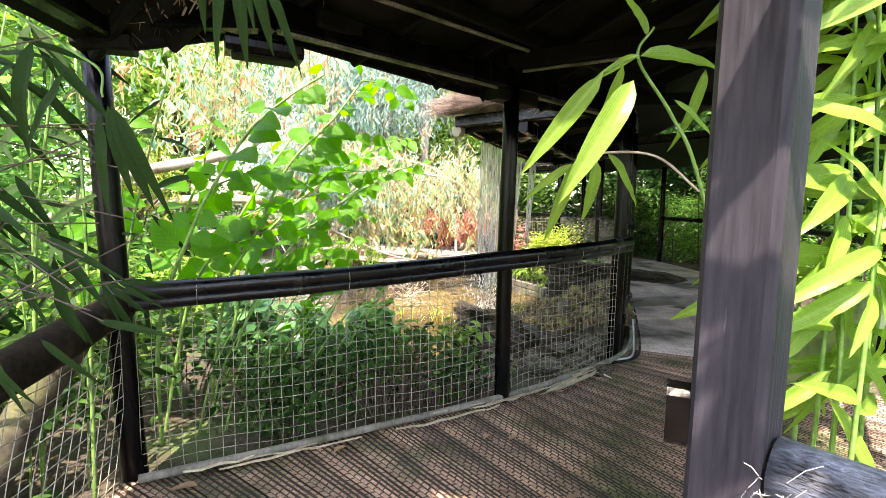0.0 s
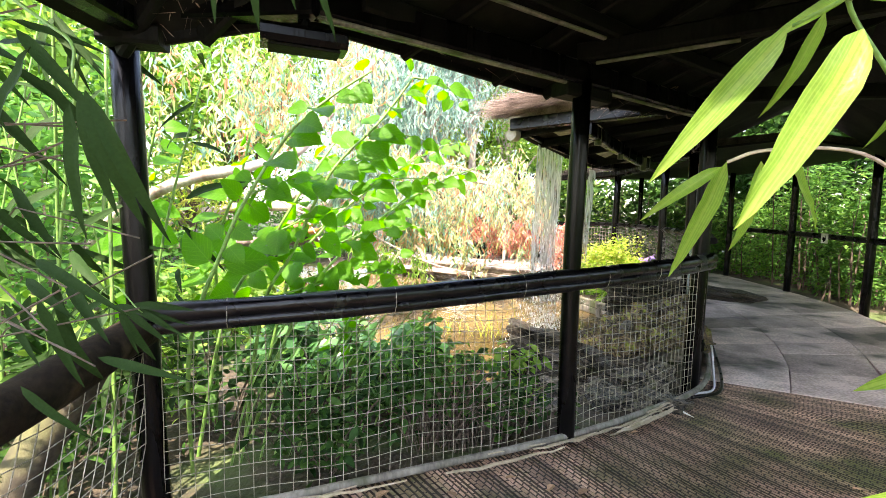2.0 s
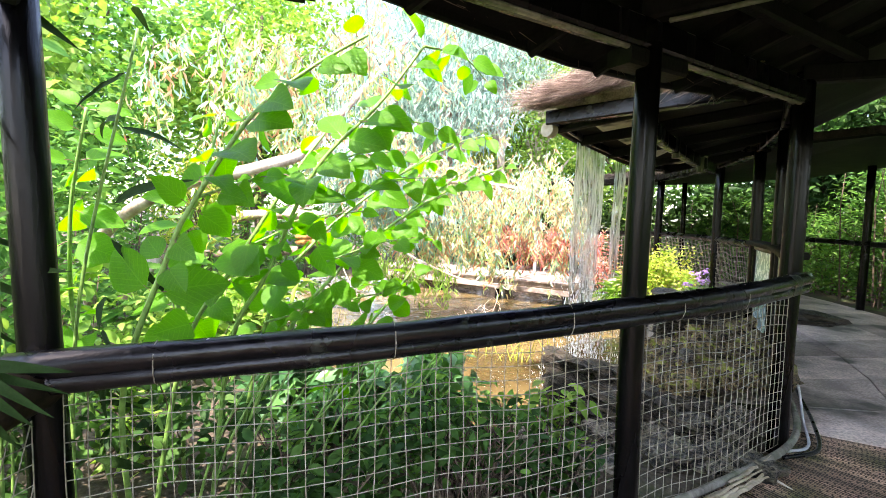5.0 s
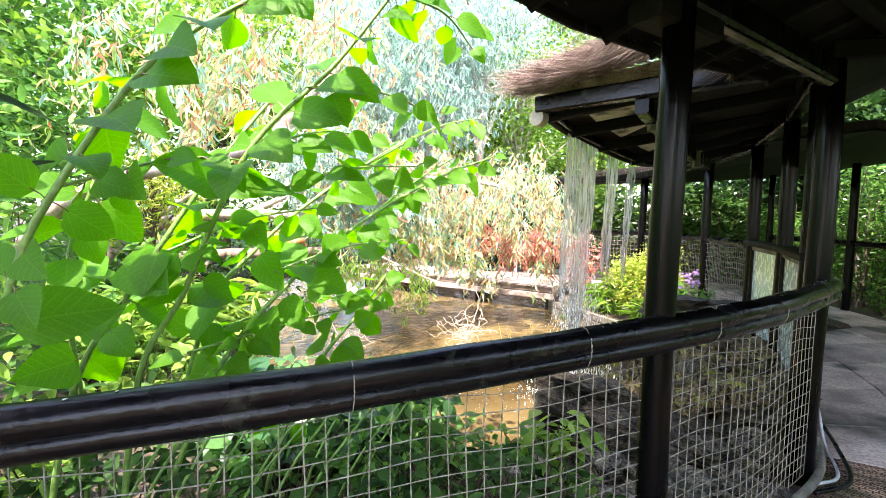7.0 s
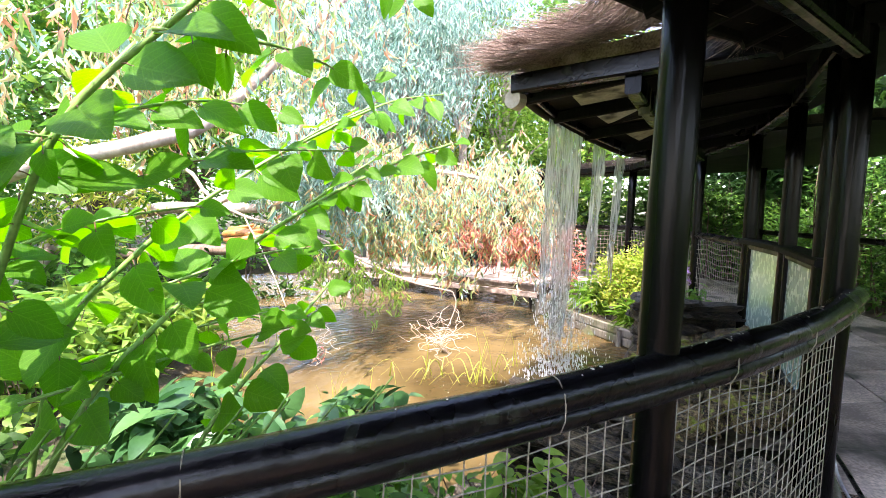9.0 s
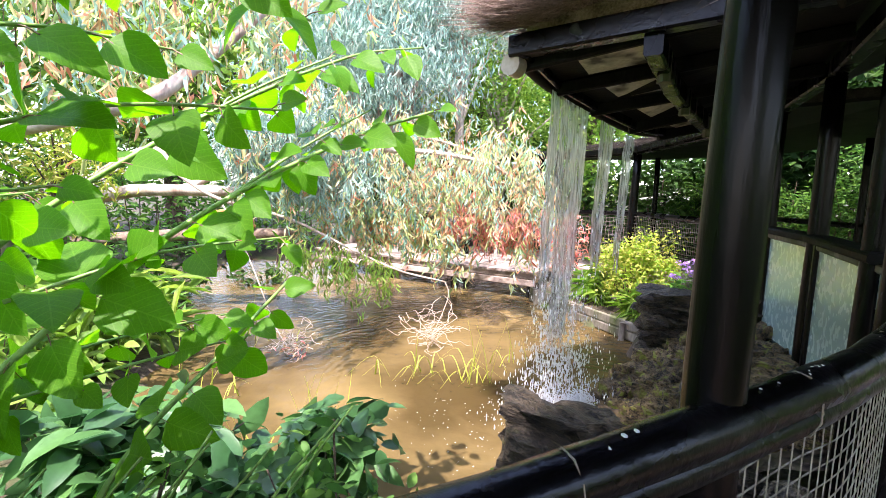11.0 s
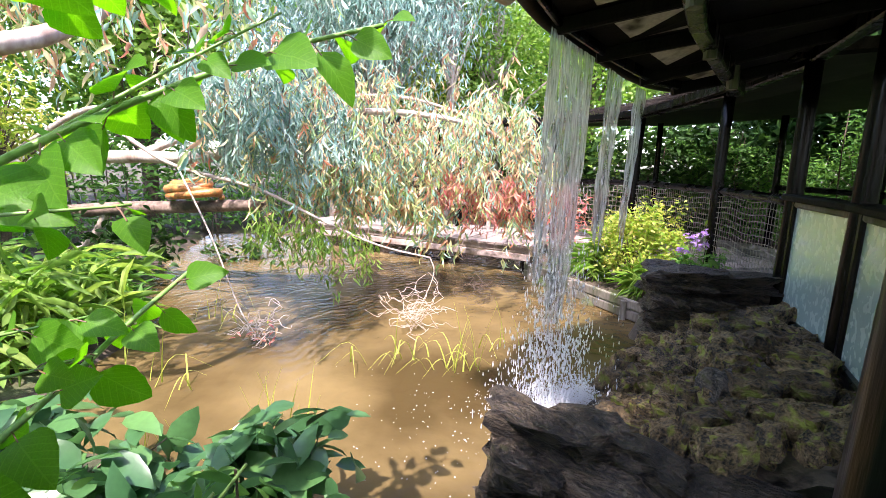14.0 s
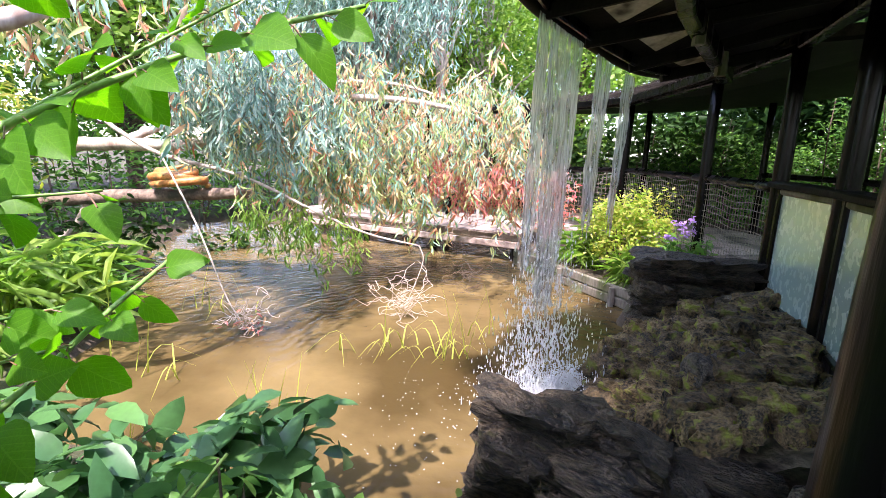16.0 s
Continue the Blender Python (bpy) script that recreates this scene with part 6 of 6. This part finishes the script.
tree("eucalyptus_tree", (-2.0, 13.2), 7.5, 1.7, 9000, 0.18, TEAL, "tall eucalyptus with drooping blue-green foliage", "lance", 0.18, -1.6, 0.4, BARK, 60)
tree("broadleaf_tree", (-7.0, 12.5), 8.5, 2.6, 11000, 0.17, LIME, "leafy light-green tree behind the pond", base=0.15)
tree("broadleaf_tree", (-9.0, 8.0), 8.0, 2.6, 11000, 0.17, BANKLEAF, "leafy green tree beside the pond", base=0.1)
tree("broadleaf_tree", (-6.6, 4.2), 6.5, 2.2, 11000, 0.15, LIME, "leafy light-green tree beside the pond", base=0.15)
tree("golden_shrub", (-4.8, 7.2), 2.6, 0.7, 1200, 0.12, YELLOW, "golden feathery shrub behind the fallen limb", "lance", 0.2, -0.6, 0.3)
tree("broadleaf_tree", (3.4, 17.8), 8.0, 2.6, 11000, 0.17, LIME, "leafy tree behind the far covered walk", base=0.1)
tree("broadleaf_tree", (7.8, 14.5), 8.0, 2.6, 10000, 0.22, DARKLEAF, "dark leafy tree behind the dark hedge", base=0.1)
tree("broadleaf_tree", (9.5, 9.0), 7.5, 2.6, 9000, 0.24, DARKLEAF, "dark leafy tree outside the walkway", base=0.1)
tree("broadleaf_tree", (8.8, 3.5), 7.0, 2.4, 8000, 0.24, DARKLEAF, "dark leafy tree outside the walkway", base=0.1)
tree("broadleaf_tree", (-4.2, 20.5), 10.0, 3.0, 10000, 0.2, BANKLEAF, "tall leafy tree far behind the pond", base=0.1)
tree("broadleaf_tree", (-10.0, 16.5), 11.0, 3.4, 11000, 0.22, BANKLEAF, "tall leafy tree far behind the pond", base=0.05)
tree("broadleaf_tree", (-12.0, 11.0), 10.0, 3.2, 10000, 0.22, LIME, "tall leafy tree far behind the pond", base=0.05)
tree("broadleaf_tree", (3.0, 23.0), 11.0, 3.4, 9000, 0.24, BANKLEAF, "tall leafy tree far behind the pond", base=0.05)

# ---- small things along the walkway ----
rg = random.Random(33)
CANE = surface("split_cane", (0.28, 0.22, 0.14), (0.5, 0.42, 0.3), 10, 0.8, 0.4, 60, vary="object")
edge = curve_through([(-1.45, 2.12, 0), (-0.55, 2.60, 0), (0.46, 3.16, 0), (1.12, 3.64, 0), (1.68, 4.17, 0)], 12)
for k in range(16):
    i = rg.randrange(0, len(edge) - 6)
    j = min(len(edge) - 1, i + rg.randrange(4, 12))
    lift = rg.uniform(0.012, 0.05)
    side = rg.uniform(-0.04, 0.06)
    pts = [q + Vector((side * 0.45, -side * 0.9 + rg.uniform(-.012, .012), lift + rg.uniform(-.006, .006))) for q in edge[i:j + 1]]
    v, f = [], []
    w = rg.uniform(0.006, 0.018)
    for a, q in enumerate(pts):
        t = a / (len(pts) - 1)
        h = w * (0.35 + 0.65 * math.sin(math.pi * min(0.95, t + 0.1)))
        v += [q + Vector((-0.46 * h, 0.88 * h, 0.002)), q + Vector((0, 0, 0.006)), q + Vector((0.46 * h, -0.88 * h, 0))]
        if a:
            b = 3 * a
            f += [(b - 3, b - 2, b + 1, b), (b - 2, b - 1, b + 2, b + 1)]
    tagged(mesh_of("cane_strip", v, f, CANE), "dry split cane lying along the deck edge", "cane strip", "cane strips")
DEADLEAF = surface("fallen_leaf", (0.2, 0.11, 0.06), (0.45, 0.28, 0.17), 25, 0.85, 0.4, 80, vary="object")
FALLEN = [leaf_shape("fallen_leaf_shape", 1.0, 0.45, DEADLEAF, -0.12 + 0.1 * k, 60 + k, 7, 0.5, 0.8) for k in range(3)]


def fallen_leaf(x, y, size, turn, label="curled brown dead leaf on the deck"):
    ob = new("fallen_leaf", FALLEN[rg.randrange(3)])
    ob.matrix_world = pose(x, y, 0.008, 0, 0, turn) @ Matrix.Diagonal((size, size, size, 1))
    return tagged(ob, label, "leaf", "fallen leaves")


for x, y, s in ((0.42, 2.65, 0.09), (0.30, 2.72, 0.09), (0.62, 2.1, 0.08), (1.6, 2.45, 0.12), (1.75, 2.35, 0.1), (-0.6, 2.48, 0.1), (-0.2, 2.55, 0.07), (-1.2, 2.15, 0.14), (0.95, 3.4, 0.06), (1.9, 2.9, 0.05), (0.05, 2.75, 0.06)):
    fallen_leaf(x, y, s, rg.uniform(0, 360))
tagged(mesh_of("white_twig", *tube(curve_through([(1.30, 3.86, 0.008), (1.36, 3.78, 0.012), (1.42, 3.68, 0.008)], 4), [0.002, 0.005, 0.007, 0.008, 0.008, 0.007, 0.006, 0.004, 0.002], 6), surface("bleached_twig", (0.6, 0.57, 0.5), (0.8, 0.78, 0.7), 12, 0.7, 0.2, 60), smooth=True), "short bleached white twig on the deck", "twig")
cable = [(1.62, 4.12, 0.015), (1.80, 4.22, 0.02), (1.98, 4.6, 0.03), (2.02, 4.75, 0.22), (2.06, 4.9, 0.25), (2.3, 5.55, 0.2), (2.5, 5.8, 0.04)]
tagged(mesh_of("cable", *tube(curve_through(cable, 8), 0.009, 8), surface("pale_grey_cable", (0.4, 0.4, 0.42), (0.6, 0.6, 0.6), 20, 0.5, 0.1, 60), smooth=True), "pale grey cable run along the deck edge", "cable")
tagged(mesh_of("hose", *tube(curve_through([(1.55, 4.02, 0.02), (1.82, 4.16, 0.025), (2.02, 4.55, 0.03), (2.2, 5.0, 0.03), (2.48, 5.75, 0.03), (2.9, 6.9, 0.03)], 8), 0.013, 8), BLACKRAIL, smooth=True), "black hose run along the deck edge", "hose")
# sign on the outer rail
sg = thing("sign", (5.63, 8.75, 1.10), "small square white sign with a dark bird shape on the rail", "sign")
mesh_of("plate", *beam((0, -0.075, 0), (0, 0.075, 0), 0.012, 0.17, 0.003), surface("white_sign", (0.7, 0.69, 0.62), (0.8, 0.79, 0.74), 8, 0.5, 0.1, 50), sg)
mesh_of("pictogram", *join(beam((-0.009, -0.035, -0.02), (-0.009, 0.035, 0.0), 0.004, 0.05, 0.001), beam((-0.009, 0.0, -0.06), (-0.009, 0.01, -0.02), 0.004, 0.02, 0.001), beam((-0.009, -0.03, 0.0), (-0.009, -0.02, 0.05), 0.004, 0.016, 0.001)), BLACK, sg)
# square post: rail stub, cobwebs, sloping mossy plank behind it
timber("rail_stub", (0.53, 0.87, 1.015), (0.46, 0.905, 1.015), 0.07, 0.115, "sawn black rail end bolted to the square post", BLACK, "rail")
timber("mossy_plank", (0.80, 1.32, 0.86), (1.6, 1.42, 1.26), 0.035, 0.15, "sloping green mossy plank outside the rail", surface("mossy_green_plank", (0.1, 0.13, 0.05), (0.3, 0.34, 0.14), 6, 0.8, 0.4, 50, stain=(0.4, 0.42, 0.3), spot=3), "plank")
WEB = surface("dusty_cobweb", (0.5, 0.5, 0.5), (0.7, 0.7, 0.7), 20, 0.9, 0.0, 60)
web = thing("cobweb", (0.575, 0.735, 0.93), "dusty grey cobweb threads at the post and rail", "cobweb")
tw = []
for _ in range(150):
    a = Vector((rg.gauss(0, .022), rg.gauss(0, .018), rg.uniform(-.3, .05)))
    b = a + Vector((rg.uniform(-.04, .05), rg.uniform(-.04, .03), rg.uniform(-.05, .05)))
    tw.append(tube([a, (a + b) / 2 + Vector((0, 0, rg.uniform(-.02, .01))), b], 0.0007, 3))
tagged(mesh_of("thread_tangle", *join(*tw), WEB, web), kind="stuff")
# splashes and flakes on the rail
FLAKE = surface("pale_bird_lime", (0.5, 0.5, 0.46), (0.75, 0.75, 0.7), 30, 0.8, 0.2, 80)
top = curve_through(LINE, 40)
for k in range(46):
    q = top[rg.randrange(len(top))]
    a = rg.uniform(-1.2, 0.9)
    c = q + Vector((0.46 * 0.049 * math.sin(a), -0.88 * 0.049 * math.sin(a) * -1, 0.022 + 0.0475 * math.cos(a)))
    s = rg.uniform(0.002, 0.006)
    v = [c + Vector((s * math.cos(t), s * math.sin(t) * 1.5, 0.0)) for t in (0, 1.05, 2.1, 3.14, 4.19, 5.24)] + [c + Vector((0, 0, 0.002))]
    mesh_of("paint_speck", [p - hr.location for p in v], [(i, (i + 1) % 6, 6) for i in range(6)], FLAKE, hr)
# white flecks of foam and bubbles drifting on the pond
v, f = [], []
for _ in range(260):
    c = Vector((rg.gauss(0.1, 0.4), rg.gauss(5.6, 0.4), WATER + 0.001))
    if pond_gap(c.x, c.y) > -0.1:
        continue
    r = rg.uniform(0.0015, 0.0055)
    s = len(v)
    v += [c + Vector((r * math.cos(t), r * math.sin(t), 0)) for t in (0, 1.05, 2.1, 3.14, 4.19, 5.24)] + [c + Vector((0, 0, r * 0.4))]
    f += [(s + i, s + (i + 1) % 6, s + 6) for i in range(6)]
tagged(mesh_of("foam_flecks", v, f, fm), "white foam flecks drifting on the pond", "foam", kind="stuff")

# ---- deck boards and paving, piece by piece ----


def ribbed_board(name, a0, b0, a1, b1, ribs, parent):
    """One deck board between two cross lines, with grooves along it."""
    prof = []
    for k in range(ribs):
        u0, u1 = k / ribs, (k + 1) / ribs
        g = 0.22 / ribs
        prof += [(u0 + g * 0.5, -0.006 if k else -0.002), (u0 + g * 1.1, 0.0), (u1 - g * 0.9, 0.0), (u1 - g * 0.3, -0.006)]
    prof = [(0.02, -0.03)] + prof + [(0.98, -0.03)]
    v = []
    for u, z in prof:
        for p, q in ((a0, a1), (b0, b1)):
            w = p.lerp(q, u)
            v.append((w.x, w.y, w.z + z))
    f = [(2 * i, 2 * i + 1, 2 * i + 3, 2 * i + 2)[::-1] for i in range(len(prof) - 1)]
    f.append((0, 1, 2 * len(prof) - 1, 2 * len(prof) - 2))
    ob = mesh_of(name, v, f, DECK, parent)
    uvs = ob.data.uv_layers.new(name="run")
    wide, shift = (b0 - a0).length, random.random()
    at = [(0.0 if i % 2 == 0 else wide, prof[i // 2][0] * 0.145) for i in range(len(v))]
    for loop in ob.data.loops:
        uvs.data[loop.index].uv = (at[loop.vertex_index][0] + shift, at[loop.vertex_index][1])
    return ob


s = 0.0
while s < 7.35:
    a0, b0 = deck_at(s, DECK_OUT)
    i = min(int(s), len(INNER) - 2)
    wide = ((Vector(INNER[i]) - Vector(INNER[i + 1])).length + (Vector(DECK_OUT[i]) - Vector(DECK_OUT[i + 1])).length) / 2
    e = min(s + 0.145 / wide, 7.36)
    a1, b1 = deck_at(e, DECK_OUT)
    lift = Vector((0, 0, random.uniform(-0.002, 0.002)))
    ribbed_board("plank", a0 + lift, b0 + lift, a1 + lift, b1 + lift, 5, floor)
    s = e
# paving beyond the corner: long slabs following the curve
for row in range(3):
    s = 7.36
    while s < 15.9:
        e = min(s + random.uniform(0.45, 0.7), 15.95)
        (a0, b0), (a1, b1) = deck_at(s, DECK_OUT), deck_at(e, DECK_OUT)
        u0, u1 = row / 3 + 0.001, (row + 1) / 3 - 0.001
        q = [a0.lerp(b0, u0), a0.lerp(b0, u1), a1.lerp(b1, u1), a1.lerp(b1, u0)]
        mid = sum(q, Vector()) / 4
        q = [mid + (x - mid) * 0.997 for x in q]
        z = random.uniform(-0.003, 0.003)
        top = [(x.x, x.y, z) for x in q]
        inner = [tuple(mid + (x - mid) * 0.985 + Vector((0, 0, z + 0.004))) for x in q]
        low = [(x.x, x.y, z - 0.05) for x in q]
        mesh_of("paving_slab", inner + top + low, [(0, 1, 2, 3)] + [(4 + k, 4 + (k + 1) % 4, (k + 1) % 4, k) for k in range(4)] + [(8 + k, 8 + (k + 1) % 4, 4 + (k + 1) % 4, 4 + k) for k in range(4)], PAVING, floor)
        s = e
